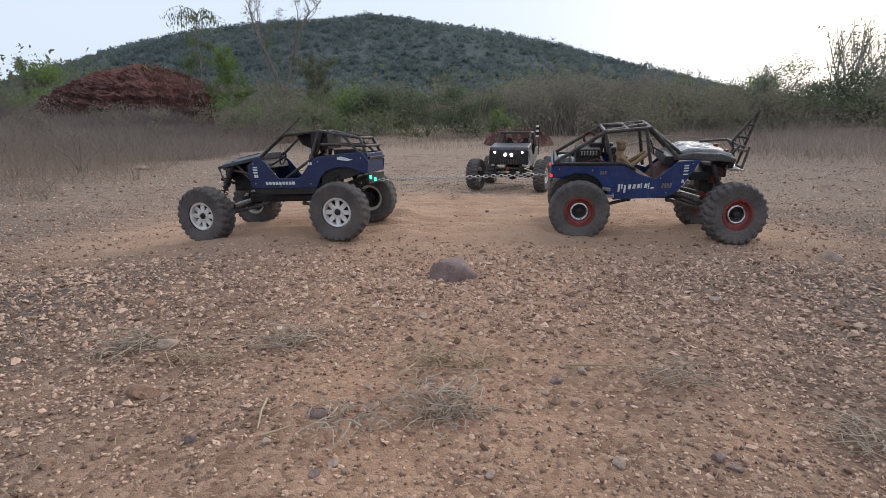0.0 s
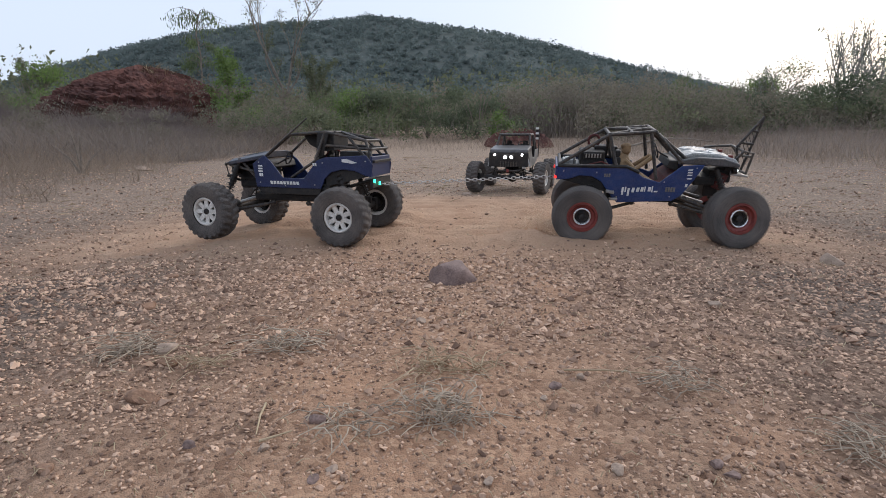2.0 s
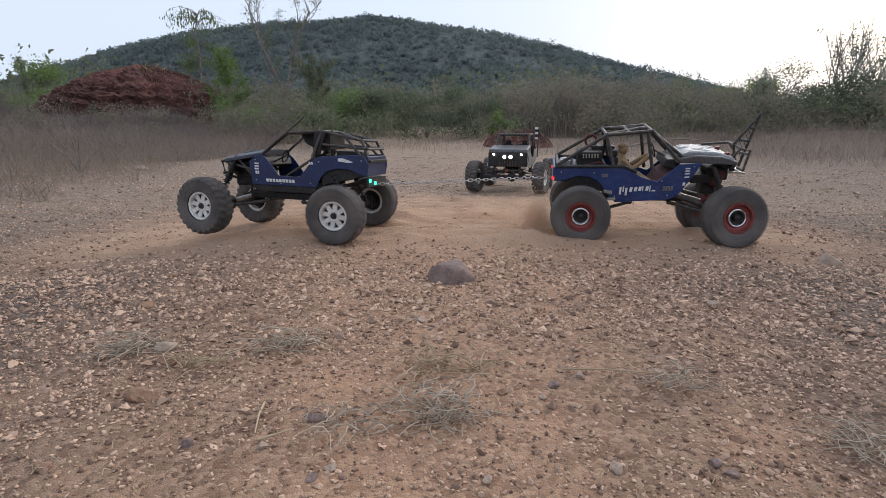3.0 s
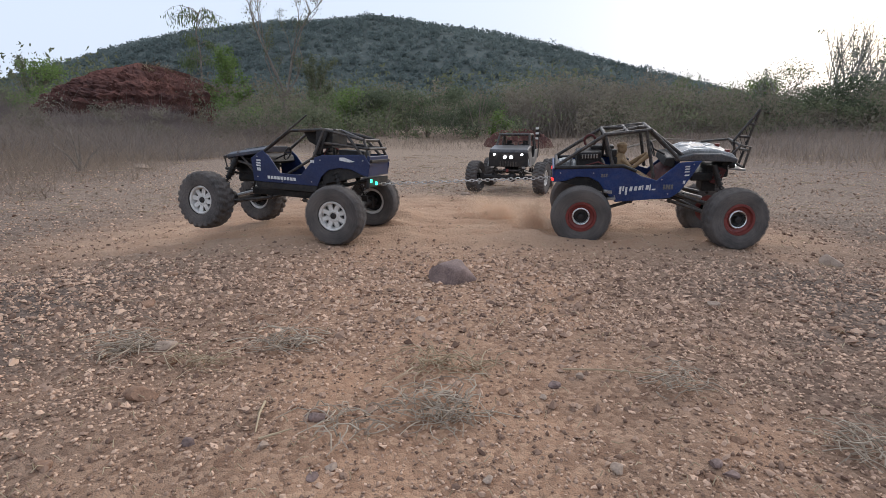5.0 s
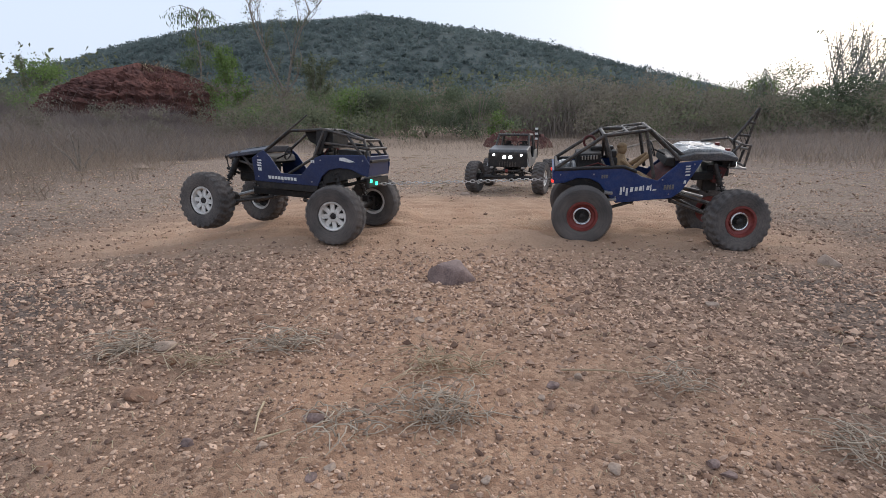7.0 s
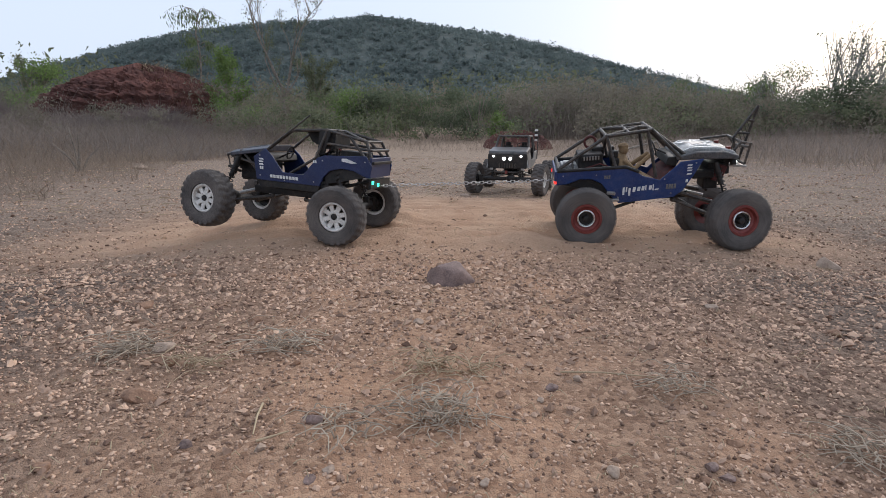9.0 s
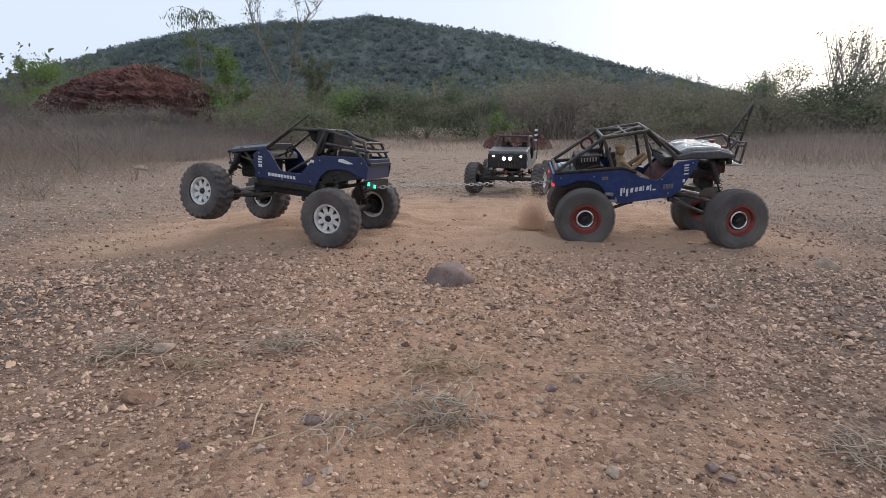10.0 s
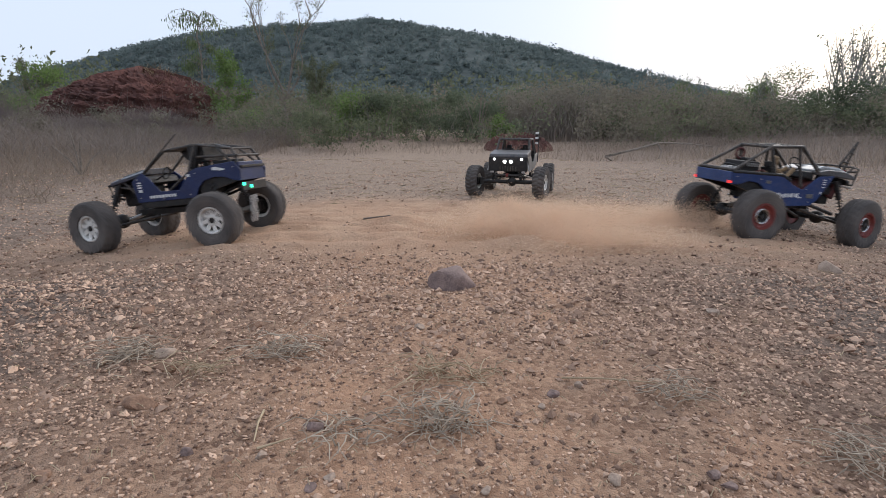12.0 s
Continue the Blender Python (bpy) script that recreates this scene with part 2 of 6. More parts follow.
# ---- building helpers ----
class Shape:
    """Vertices and faces of one mesh in the making."""

    def __init__(self):
        self.v, self.f = [], []

    def add(self, verts, faces):
        k = len(self.v)
        self.v += [tuple(p) for p in verts]
        self.f += [tuple(k + i for i in f) for f in faces]
        return self

    def box(self, c, s, m=None):
        x, y, z = (a / 2 for a in s)
        pts = [Vector((i * x, j * y, k * z)) for i in (-1, 1) for j in (-1, 1) for k in (-1, 1)]
        if m is not None:
            pts = [m @ p for p in pts]
        return self.add([p + Vector(c) for p in pts], [(0, 1, 3, 2), (4, 6, 7, 5), (0, 4, 5, 1), (2, 3, 7, 6), (0, 2, 6, 4), (1, 5, 7, 3)])

    def tube(self, pts, r, n=8, r2=None):
        """A round bar along a line of points, with closed ends."""
        pts = [Vector(p) for p in pts]
        r2 = r if r2 is None else r2
        verts = []
        for i, p in enumerate(pts):
            d = (pts[min(i + 1, len(pts) - 1)] - pts[max(i - 1, 0)]).normalized()
            a = d.cross(Vector((0.31, 0.17, 0.93))).normalized()
            if a.length < 0.1:
                a = d.cross(Vector((1, 0, 0))).normalized()
            b = d.cross(a)
            w = r + (r2 - r) * i / (len(pts) - 1)
            verts += [p + (a * math.cos(t) + b * math.sin(t)) * w for t in (2 * math.pi * k / n for k in range(n))]
        faces = [(i * n + k, i * n + (k + 1) % n, (i + 1) * n + (k + 1) % n, (i + 1) * n + k) for i in range(len(pts) - 1) for k in range(n)]
        faces += [tuple(range(n))[::-1], tuple(range((len(pts) - 1) * n, len(pts) * n))]
        return self.add(verts, faces)

    def prism(self, outline, y0, y1):
        """An outline in x and z, from y0 to y1."""
        n = len(outline)
        verts = [(x, y0, z) for x, z in outline] + [(x, y1, z) for x, z in outline]
        faces = [(i, (i + 1) % n, n + (i + 1) % n, n + i) for i in range(n)] + [tuple(range(n))[::-1], tuple(range(n, 2 * n))]
        return self.add(verts, faces)

    def lathe(self, profile, n=40, closed=True):
        """A profile of (y, radius) turned about the y axis."""
        m = len(profile)
        verts = [(p[1] * math.cos(t), p[0], p[1] * math.sin(t)) for t in (2 * math.pi * k / n for k in range(n)) for p in profile]
        rows = m if closed else m - 1
        return self.add(verts, [(k * m + i, k * m + (i + 1) % m, ((k + 1) % n) * m + (i + 1) % m, ((k + 1) % n) * m + i) for k in range(n) for i in range(rows)])

    def ball(self, c, s, n=10):
        """An ellipsoid of half sizes s."""
        verts = [(c[0], c[1], c[2] - s[2])]
        for i in range(1, n // 2):
            t = math.pi * i / (n // 2)
            verts += [(c[0] + s[0] * math.sin(t) * math.cos(u), c[1] + s[1] * math.sin(t) * math.sin(u), c[2] - s[2] * math.cos(t)) for u in (2 * math.pi * k / n for k in range(n))]
        verts.append((c[0], c[1], c[2] + s[2]))
        top = len(verts) - 1
        faces = [(0, 1 + (k + 1) % n, 1 + k) for k in range(n)]
        for i in range(n // 2 - 2):
            faces += [(1 + i * n + k, 1 + i * n + (k + 1) % n, 1 + (i + 1) * n + (k + 1) % n, 1 + (i + 1) * n + k) for k in range(n)]
        last = 1 + (n // 2 - 2) * n
        return self.add(verts, faces + [(last + k, last + (k + 1) % n, top) for k in range(n)])

    def mesh(self, name, material, smooth=False):
        me = bpy.data.meshes.new(name)
        me.from_pydata(self.v, [], self.f)
        bm = bmesh.new()
        bm.from_mesh(me)
        bmesh.ops.recalc_face_normals(bm, faces=bm.faces)
        bm.to_mesh(me)
        bm.free()
        me.materials.append(material)
        if smooth:
            me.polygons.foreach_set("use_smooth", [True] * len(me.polygons))
            me.set_sharp_from_angle(angle=radians(40))
        return me


def part(name, shape, material, parent=None, label="", smooth=False, bevel=0.0):
    me = shape if isinstance(shape, bpy.types.Mesh) else shape.mesh(name, material, smooth)
    ob = new(name, me)
    ob.parent = parent
    if label:
        ob["label"] = label
    if bevel:
        mod = ob.modifiers.new("edges", "BEVEL")
        mod.width, mod.segments, mod.limit_method = bevel, 2, "ANGLE"
    return ob


def array_mesh(name, verts, faces, material):
    """A mesh from arrays: verts (n, 3), faces (m, 3) or (m, 4)."""
    me = bpy.data.meshes.new(name)
    k = faces.shape[1]
    me.vertices.add(len(verts))
    me.vertices.foreach_set("co", np.ascontiguousarray(verts, dtype=np.float32).ravel())
    me.loops.add(faces.size)
    me.loops.foreach_set("vertex_index", np.ascontiguousarray(faces, dtype=np.int32).ravel())
    me.polygons.add(len(faces))
    me.polygons.foreach_set("loop_start", np.arange(0, faces.size, k, dtype=np.int32))
    me.polygons.foreach_set("use_smooth", np.zeros(len(faces), bool))
    me.update(calc_edges=True)
    me.validate()
    me.materials.append(material)
    return me


def step(a, b, v):
    s = np.clip((v - a) / (b - a), 0, 1)
    return s * s * (3 - 2 * s)


LONG = 1.469   # the ground's forms run this much longer in depth
rng = np.random.default_rng(7)
WAVES = [(rng.uniform(-1, 1, 2), rng.uniform(0, 6.28)) for _ in range(24)]


def rough(x, y, size):
    """Smooth uneven relief about 1 high, with waves about size long."""
    s = 0
    for (d, p), k in zip(WAVES, range(24)):
        s = s + np.sin((d[0] * x + d[1] * y) * 6.28 / size * (0.6 + 0.09 * k) + p)
    return s / 6


def relief(x, y):
    """The height of the ground at a place."""
    x, y = np.asarray(x, float), np.asarray(y, float) / LONG
    r = np.hypot(x, y)
    lane = step(0.68, 0.8, y) * (1 - step(1.25, 1.6, y))
    z = 0.009 * lane + 0.004 * rough(x, y, 0.5) * (1 - 0.6 * lane) + 0.0015 * rough(x + 3, y, 0.08)
    z = z + 0.003 * rough(x, y + 7, 0.06) * lane + 0.0046 * np.sin(95 * y + 2.2 * np.sin(1.7 * x) + 1.3 * np.sin(4.1 * x + 20 * y)) * lane * step(-1.2, 0.2, x + 0.5)
    z = z - (0.060 * step(0.35, 1.05, -x) + 0.045 * step(0.6, 1.3, x)) * step(0.5, 0.75, y) * (1 - step(1.5, 2.4, y))
    z = z + 0.026 * np.exp(-((x + 0.12) / 0.06) ** 2 - ((y - 1.02) / 0.06) ** 2)
    z = z + 0.012 * np.exp(-((x + 0.1) / 0.07) ** 2 - ((y - 0.85) / 0.04) ** 2)
    z = z + 0.020 * np.exp(-((x - 0.20) / 0.06) ** 2 - ((y - 0.83) / 0.035) ** 2)
    z = z + 0.014 * np.exp(-((x - 0.25) / 0.08) ** 2 - ((y - 1.06) / 0.05) ** 2)
    far = step(1.6, 5, r)
    z = z + far * 0.03 * rough(x, y, 3.0) + 0.35 * step(5, 12, r) + 0.02 * np.maximum(r - 9, 0) * step(9, 14, r)
    return z


def at(x, y, dz=0.0):
    return (x, y, float(relief(x, y)) + dz)


# ---- ground ----
def build_ground():
    ys = np.concatenate([[-900, -300, -100, -30, -10, -4, -2, -1, -0.5, -0.25], np.linspace(-0.1, 2.38, 380), np.geomspace(2.39, 1200, 90)])
    us = np.linspace(-1, 1, 261)
    us = us * (0.55 + 0.45 * us ** 2)
    yy, uu = np.meshgrid(ys, us, indexing="ij")
    xx = uu * (1.8 * np.abs(yy) + 1.3)
    # columns that carry the sheet on to both sides, to the horizon
    out = np.array([0.4, 1, 2, 4, 8, 20, 60, 200, 700, 2500])
    xx = np.concatenate([xx[:, :1] - out[::-1], xx, xx[:, -1:] + out], 1)
    yy = np.concatenate([yy[:, :10], yy, yy[:, :10]], 1)
    verts = np.stack([xx, yy, relief(xx, yy)], -1).reshape(-1, 3)
    n = len(us) + 2 * len(out)
    i = np.arange((len(ys) - 1) * (n - 1))
    k = (i // (n - 1)) * n + i % (n - 1)
    faces = np.stack([k, k + 1, k + n + 1, k + n], -1)
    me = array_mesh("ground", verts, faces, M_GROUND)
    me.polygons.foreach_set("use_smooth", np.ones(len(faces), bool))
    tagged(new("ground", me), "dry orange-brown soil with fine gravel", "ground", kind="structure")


build_ground()


def ico(level=1):
    bm = bmesh.new()
    bmesh.ops.create_icosphere(bm, subdivisions=level, radius=1)
    v = np.array([p.co[:] for p in bm.verts])
    f = np.array([[q.index for q in p.verts] for p in bm.faces])
    bm.free()
    return v, f


def scatter(n, near, power):
    """Places for loose pieces: thick before the wheel tracks, thin in them and on bare soil."""
    y = 0.1 * (near ** rng.random(n) ** power)
    x = rng.uniform(-1, 1, n) * (1.4 * y + 0.25) * (1 + 1.8 * rng.random(n) ** 5)
    lane = step(0.70, 0.82, y) * (1 - step(1.25, 1.7, y))
    lane = lane * (1 - step(0.6, 1.1, np.abs(x)))
    bare = rough(x, y, 0.45)
    keep = (rng.random(n) > 0.95 * lane) & (rng.random(n) > 0.6 * step(0.1, 0.6, bare) * (y < 0.5)) & (rng.random(n) > 0.55 * (1 - step(0.30, 0.46, y)) * (1 - 0.8 * step(0.1, 0.25, np.abs(x))))
    return x[keep], y[keep] * LONG


def pebbles(name, v0, f0, x, y, size, jag, label):
    n = len(x)
    stretch = size[:, None] * np.stack([rng.uniform(0.8, 1.4, n), rng.uniform(0.7, 1.2, n), rng.uniform(0.5, 1.0, n)], -1)
    p = v0[None] * (1 + jag * rng.standard_normal((n, len(v0))))[..., None] * stretch[:, None]
    tip = rng.normal(0, 0.35, (n, 1))
    p[..., 2] += tip * p[..., 0]
    a = rng.uniform(0, 6.28, n)
    c, s = np.cos(a)[:, None], np.sin(a)[:, None]
    px, py = p[..., 0] * c - p[..., 1] * s, p[..., 0] * s + p[..., 1] * c
    z = relief(x, y) + size * rng.uniform(-0.15, 0.35, n)
    verts = np.stack([px + x[:, None], py + y[:, None], p[..., 2] + z[:, None]], -1).reshape(-1, 3)
    faces = (f0[None] + (np.arange(n) * len(v0))[:, None, None]).reshape(-1, 3)
    me = array_mesh(name, verts, faces, M_GRAVEL)
    me.polygons.foreach_set("use_smooth", np.full(len(faces), jag == 0.3))
    tagged(new(name, me), label, "gravel", kind="stuff")


def build_gravel():
    octa = np.array([(1, 0, 0), (-1, 0, 0), (0, 1, 0), (0, -1, 0), (0, 0, 1), (0, 0, -1)], float)
    sides = np.array([(0, 2, 4), (2, 1, 4), (1, 3, 4), (3, 0, 4), (2, 0, 5), (1, 2, 5), (3, 1, 5), (0, 3, 5)])
    x, y = scatter(106000, 40, 0.92)
    n = len(x)
    size = np.minimum(0.0007 + 0.0012 * rng.random(n) ** 1.4 + 0.0030 * np.minimum(y, 1.1) * rng.random(n) ** 1.6 + 0.0005 * np.maximum(y - 2.2, 0) * rng.random(n) ** 2, 0.0065)
    pebbles("grit", octa, sides, x, y, size, 0.3, "sharp reddish-brown grit thickly strewn over soil")
    v0, f0 = ico(1)
    x, y = scatter(18000, 26, 1.0)
    n = len(x)
    # the belt of broken fragments pushed up before the wheel tracks
    y2 = rng.normal(0.55, 0.11, 9000).clip(0.3, 0.80)
    x2 = rng.uniform(-1, 1, 9000) * (1.4 * y2 + 0.25) * (1 + 1.8 * rng.random(9000) ** 5)
    pebbles("fragments", octa, sides, x2, y2 * LONG, 0.0020 + 0.0038 * rng.random(9000) ** 2.2, 0.31, "sharp dark stone fragments lying thickly in gravel")
    pebbles("gravel", v0, f0, x, y, np.minimum(0.0011 + 0.0040 * rng.random(n) ** 4 * np.clip(y / 0.7, 0.5, 1) + 0.0009 * y, 0.008), 0.22, "loose brown and tan gravel scattered over the soil")


build_gravel()


def blades(x, y, z, height, lean, width, bend=0.4, flat=False):
    """Thin curved blades, each of two quads and one tip, as arrays."""
    n = len(x)
    a = rng.uniform(0, 6.28, n)
    d = np.stack([np.cos(a), np.sin(a), np.zeros(n)], -1)
    side = np.stack([-np.sin(a + rng.normal(0, 0.6, n)), np.cos(a), np.zeros(n)], -1)
    base = np.stack([x, y, z], -1)
    pts = []
    for k, w in ((0, 1.0), (0.5, 0.8), (1.0, 0.25)):
        up = height * (k - 0.3 * bend * k * k)
        out = height * lean * (k + bend * k * k)
        c = base + d * out[:, None] + np.array([0, 0, 1.0]) * up[:, None] * (0.25 if flat else 1)
        c = c + side * (rng.normal(0, 0.12, n) * height * k)[:, None]
        pts += [c - side * (width * w / 2)[:, None], c + side * (width * w / 2)[:, None]]
    verts = np.stack(pts, 1).reshape(-1, 3)
    q = np.array([[0, 1, 3, 2], [2, 3, 5, 4]])
    return verts, (q[None] + (np.arange(n) * 6)[:, None, None]).reshape(-1, 4)


def leaves(c, size):
    """Pointed leaves of four corners each, turned at random."""
    n = len(c)
    u = rng.standard_normal((n, 3))
    u /= np.linalg.norm(u, axis=1)[:, None]
    w = np.cross(u, rng.standard_normal((n, 3)))
    w /= np.linalg.norm(w, axis=1)[:, None]
    s = (size * rng.uniform(0.6, 1.4, n))[:, None]
    verts = np.stack([c - u * s, c + w * s * 0.45, c + u * s, c - w * s * 0.45], 1).reshape(-1, 3)
    return verts, np.arange(4 * n).reshape(n, 4)


def joined(pieces):
    k, vs, fs = 0, [], []
    for v, f in pieces:
        vs.append(v)
        fs.append(f + k)
        k += len(v)
    return np.concatenate(vs), np.concatenate(fs)


def stuff(name, pieces, material, label, category):
    v, f = joined(pieces)
    return tagged(new(name, array_mesh(name, v, f, material)), label, category, kind="stuff")


def build_leaf_litter():
    n = 6000
    y = rng.uniform(2.5, 11.0, n)
    x = rng.uniform(-1, 1, n) * (0.75 * y + 0.8)
    c = np.stack([x, y, relief(x, y) + 0.006], -1)
    v, f = leaves(c, 0.003 + 0.014 * rng.random(n) ** 3)
    v[:, 2] = np.repeat(c[:, 2], 4) + (v[:, 2] - np.repeat(c[:, 2], 4)) * 0.35
    tagged(new("leaf_litter", array_mesh("leaf_litter", v, f, M_LITTER)), "dead leaves and clods strewn over the clearing", "leaf litter", kind="stuff")


build_leaf_litter()


# ---- hill and scrub behind ----
def hill_height(x, y):
    """A long hill, steeper at its left end, whose crest runs about 150 m off."""
    y = y / LONG
    u = 160 * x / np.maximum(y, 40) + 40
    crest = np.where(u < 0, np.clip(1 - np.abs(u / 200) ** 1.9, 0.05, 1), np.exp(-(u / 171) ** 2))
    rise = step(40, 150, y + 0.0 * x) * (1 - 0.45 * step(150, 320, y))
    return crest * 0.296 * y * rise + (1.0 * rough(x, y, 60) - 1.6) * step(60, 110, y) - 3 * (1 - step(40, 60, y))


def build_hill():
    xs, ys = np.linspace(-330, 330, 133), np.linspace(40, 320, 71) * LONG
    yy, xx = np.meshgrid(ys, xs, indexing="ij")
    verts = np.stack([xx, yy, hill_height(xx, yy)], -1).reshape(-1, 3)
    n = len(xs)
    i = np.arange((len(ys) - 1) * (n - 1))
    k = (i // (n - 1)) * n + i % (n - 1)
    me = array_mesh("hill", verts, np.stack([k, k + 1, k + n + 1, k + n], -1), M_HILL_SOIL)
    me.polygons.foreach_set("use_smooth", np.ones(len(me.polygons), bool))
    tagged(new("hill", me), "long scrub-covered hill under a hazy sky", "hill", kind="structure")
    # low trees and scrub, each a rounded crown of many leaves
    n = 8800
    y = 52 + 106 * rng.random(n) ** 0.8
    x = rng.uniform(-1, 1, n) * (1.2 * y + 20)
    y = y * LONG
    tall = 1.1 + 1.7 * rng.random(n) ** 2 + 1.6 * (rng.random(n) > 0.975)
    m = 22
    d = rng.standard_normal((n, m, 3))
    d /= np.linalg.norm(d, axis=2)[..., None]
    d = d * (rng.random((n, m, 1)) ** 0.4) * np.stack([0.75 + 0.3 * tall, 0.75 + 0.3 * tall, 0.5 * tall], -1)[:, None]
    c = d + np.stack([x, y, hill_height(x, y) + 0.42 * tall], -1)[:, None]
    stuff("hazy_hill_scrub", [leaves(c.reshape(-1, 3), np.full(n * m, 0.46))], M_HAZY_HILL_LEAF, "hazy grey-green scrub and low trees covering the hill", "scrub")


build_hill()


def shrub_points(x, y, w, h, m):
    """Leaf places in uneven clumps for shrubs at x, y."""
    n = len(x)
    k = 7
    bx = x[:, None] + rng.normal(0, 0.38, (n, k)) * w[:, None]
    by = y[:, None] + rng.normal(0, 0.38, (n, k)) * w[:, None]
    bz = relief(x, y)[:, None] + h[:, None] * rng.uniform(0.15, 0.95, (n, k))
    pick = rng.integers(0, k, (n, m))
    i = np.arange(n)[:, None]
    spread = 0.17 * w[:, None]
    return np.stack([bx[i, pick] + rng.normal(0, 1, (n, m)) * spread, by[i, pick] + rng.normal(0, 1, (n, m)) * spread,
                     bz[i, pick] + rng.normal(0, 0.09, (n, m)) * h[:, None]], -1).reshape(-1, 3)


def build_scrub():
    # far belt of dusty shrubs at the hill's foot
    n = 520
    y = rng.uniform(12, 46, n)
    x = rng.uniform(-1, 1, n) * (1.4 * y)
    h = (rng.uniform(0.8, 1.8, n) + 0.03 * y) * np.where(x > 0.45 * y, 0.62, 1.0)
    y = y * LONG
    stuff("far_shrubs", [leaves(shrub_points(x, y, h * 0.9, h, 190), np.full(n * 190, 0.075))], M_LEAF_DULL, "dusty olive shrubs at the foot of the hill", "shrubs")
    n = 260
    y = rng.uniform(8, 26, n)
    x = rng.uniform(-0.55, 1.3, n) * (1.35 * y)
    h = (rng.uniform(0.5, 1.1, n) + 0.035 * y) * np.where(x > 0.5 * y, 0.72, 1.0)
    y = y * LONG
    stuff("brown_shrubs", [leaves(shrub_points(x, y, h * 0.8, h, 300), np.full(n * 300, 0.040))], M_LEAF_BROWN, "brown half-dry shrubs behind the clearing", "shrubs")
    # twiggy brush
    n = 6500
    y = rng.uniform(7, 20, n)
    x = rng.uniform(-1.4, 1.4, n) * y
    y = y * LONG
    stuff("dry_brush", [blades(x, y, relief(x, y), rng.uniform(0.3, 1.1, n), rng.uniform(0.0, 0.6, n), rng.uniform(0.004, 0.010, n))], M_TWIG, "leafless grey-brown brush behind the clearing", "brush")
    # fine grey brush before the red heap and on the far right
    n = 28000
    y = rng.uniform(3.0, 7.6, n)
    x = np.where(rng.random(n) < 0.82, -1.5 - 0.2 * y - 6.6 * rng.random(n) ** 1.3, 3.4 + 6.5 * rng.random(n))
    h = rng.uniform(0.12, 0.6, n) * np.clip(0.35 + 0.1 * np.abs(x), 0.3, 0.7) * (1 + 0.45 * rough(x, y, 2.0))
    y = y * LONG
    stuff("fine_brush", [blades(x, y, relief(x, y), np.clip(h, 0.08, 0.9), rng.uniform(0.1, 1.2, n), rng.uniform(0.0022, 0.0050, n))], M_TWIG, "fine grey-brown brush round the clearing", "brush")
    n = 90
    y = rng.uniform(5.2, 8.2, n)
    x = np.where(rng.random(n) < 0.5, rng.uniform(-9.5, -2.8, n), rng.uniform(2.6, 10, n))
    h = rng.uniform(0.35, 0.85, n) * np.where(x > 0, 1.15, 0.7)
    y = y * LONG
    stuff("twiggy_shrubs", [leaves(shrub_points(x, y, h * 0.9, h, 420), np.full(n * 420, 0.022))], M_LEAF_BROWN, "low brown twiggy shrubs with small dry leaves", "shrubs")
    n = 60
    y = rng.uniform(5.6, 9.5, n)
    x = np.where(rng.random(n) < 0.35, rng.uniform(-4.5, 2.0, n) * y / 7, rng.uniform(3.0, 11, n))
    h = rng.uniform(0.35, 0.9, n)
    y = y * LONG
    stuff("olive_shrubs", [leaves(shrub_points(x, y, h, h, 420), np.full(n * 420, 0.026))], M_LEAF_DULL, "low olive shrubs at the clearing's edge", "shrubs")
    # tall dry thicket beyond the clearing, thinning out to the far side
    n = 120
    x = rng.uniform(1.8, 8.2, n)
    y = rng.uniform(11.8, 15.0, n)
    h = (1.42 - 0.14 * np.abs(x - 3.4)) * rng.uniform(0.72, 1.08, n)
    stuff("dry_thicket", [leaves(shrub_points(x, y, h * 0.55, h, 500), np.full(n * 500, 0.029))], M_THICKET, "tall brown thicket with withered leaves behind the clearing", "shrubs")
    c = 5200
    i = rng.integers(0, n, c)
    tx, ty = x[i] + rng.normal(0, 0.3, c), y[i] - 0.2 + rng.normal(0, 0.25, c)
    stuff("thicket_stems", [blades(tx, ty, relief(tx, ty), h[i] * rng.uniform(0.6, 1.0, c), rng.uniform(0.0, 0.25, c), rng.uniform(0.007, 0.014, c))], M_TWIG, "bare grey stems of the tall thicket", "brush")
    # round grey clumps of leafless twigs before the red heap
    for cx, cy, w, tall, c in ((-5.0, 9.4, 0.55, 0.72, 5200), (-5.9, 9.0, 0.6, 0.45, 3600), (-7.2, 9.6, 0.7, 0.40, 3600), (-8.3, 9.8, 0.8, 0.60, 4400), (-10.0, 11.6, 0.8, 1.05, 5200), (-4.1, 8.6, 0.5, 0.42, 3000), (-3.1, 9.6, 0.6, 0.42, 2600)):
        tx, ty = cx + rng.normal(0, 0.42 * w, c), cy + rng.normal(0, 0.42 * w, c)
        top = tall * np.exp(-((tx - cx) ** 2 + (ty - cy) ** 2) / (1.3 * w * w)) * rng.uniform(0.45, 1.05, c)
        stuff("twig_clump", [blades(tx, ty, relief(tx, ty), top, rng.uniform(0.05, 0.8, c), rng.uniform(0.0022, 0.0046, c), 0.6)], M_GREY_TWIG, "round clump of leafless grey twigs before the red heap", "brush")
    # dry grass round the clearing
    n = 34000
    y = rng.uniform(1.5, 9.5, n)
    x = rng.uniform(-1, 1, n) * (1.5 * y + 1.5)
    edge_left = -2.15 - 0.05 * y - 0.12 * rough(x, y, 1.5)
    back = 5.1 + 0.5 * rough(x, y, 2) - 0.75 * np.maximum(x - 0.4, 0)
    keep = (x < edge_left) & (y > 1.6) | (y > back) & (y > 2.2)
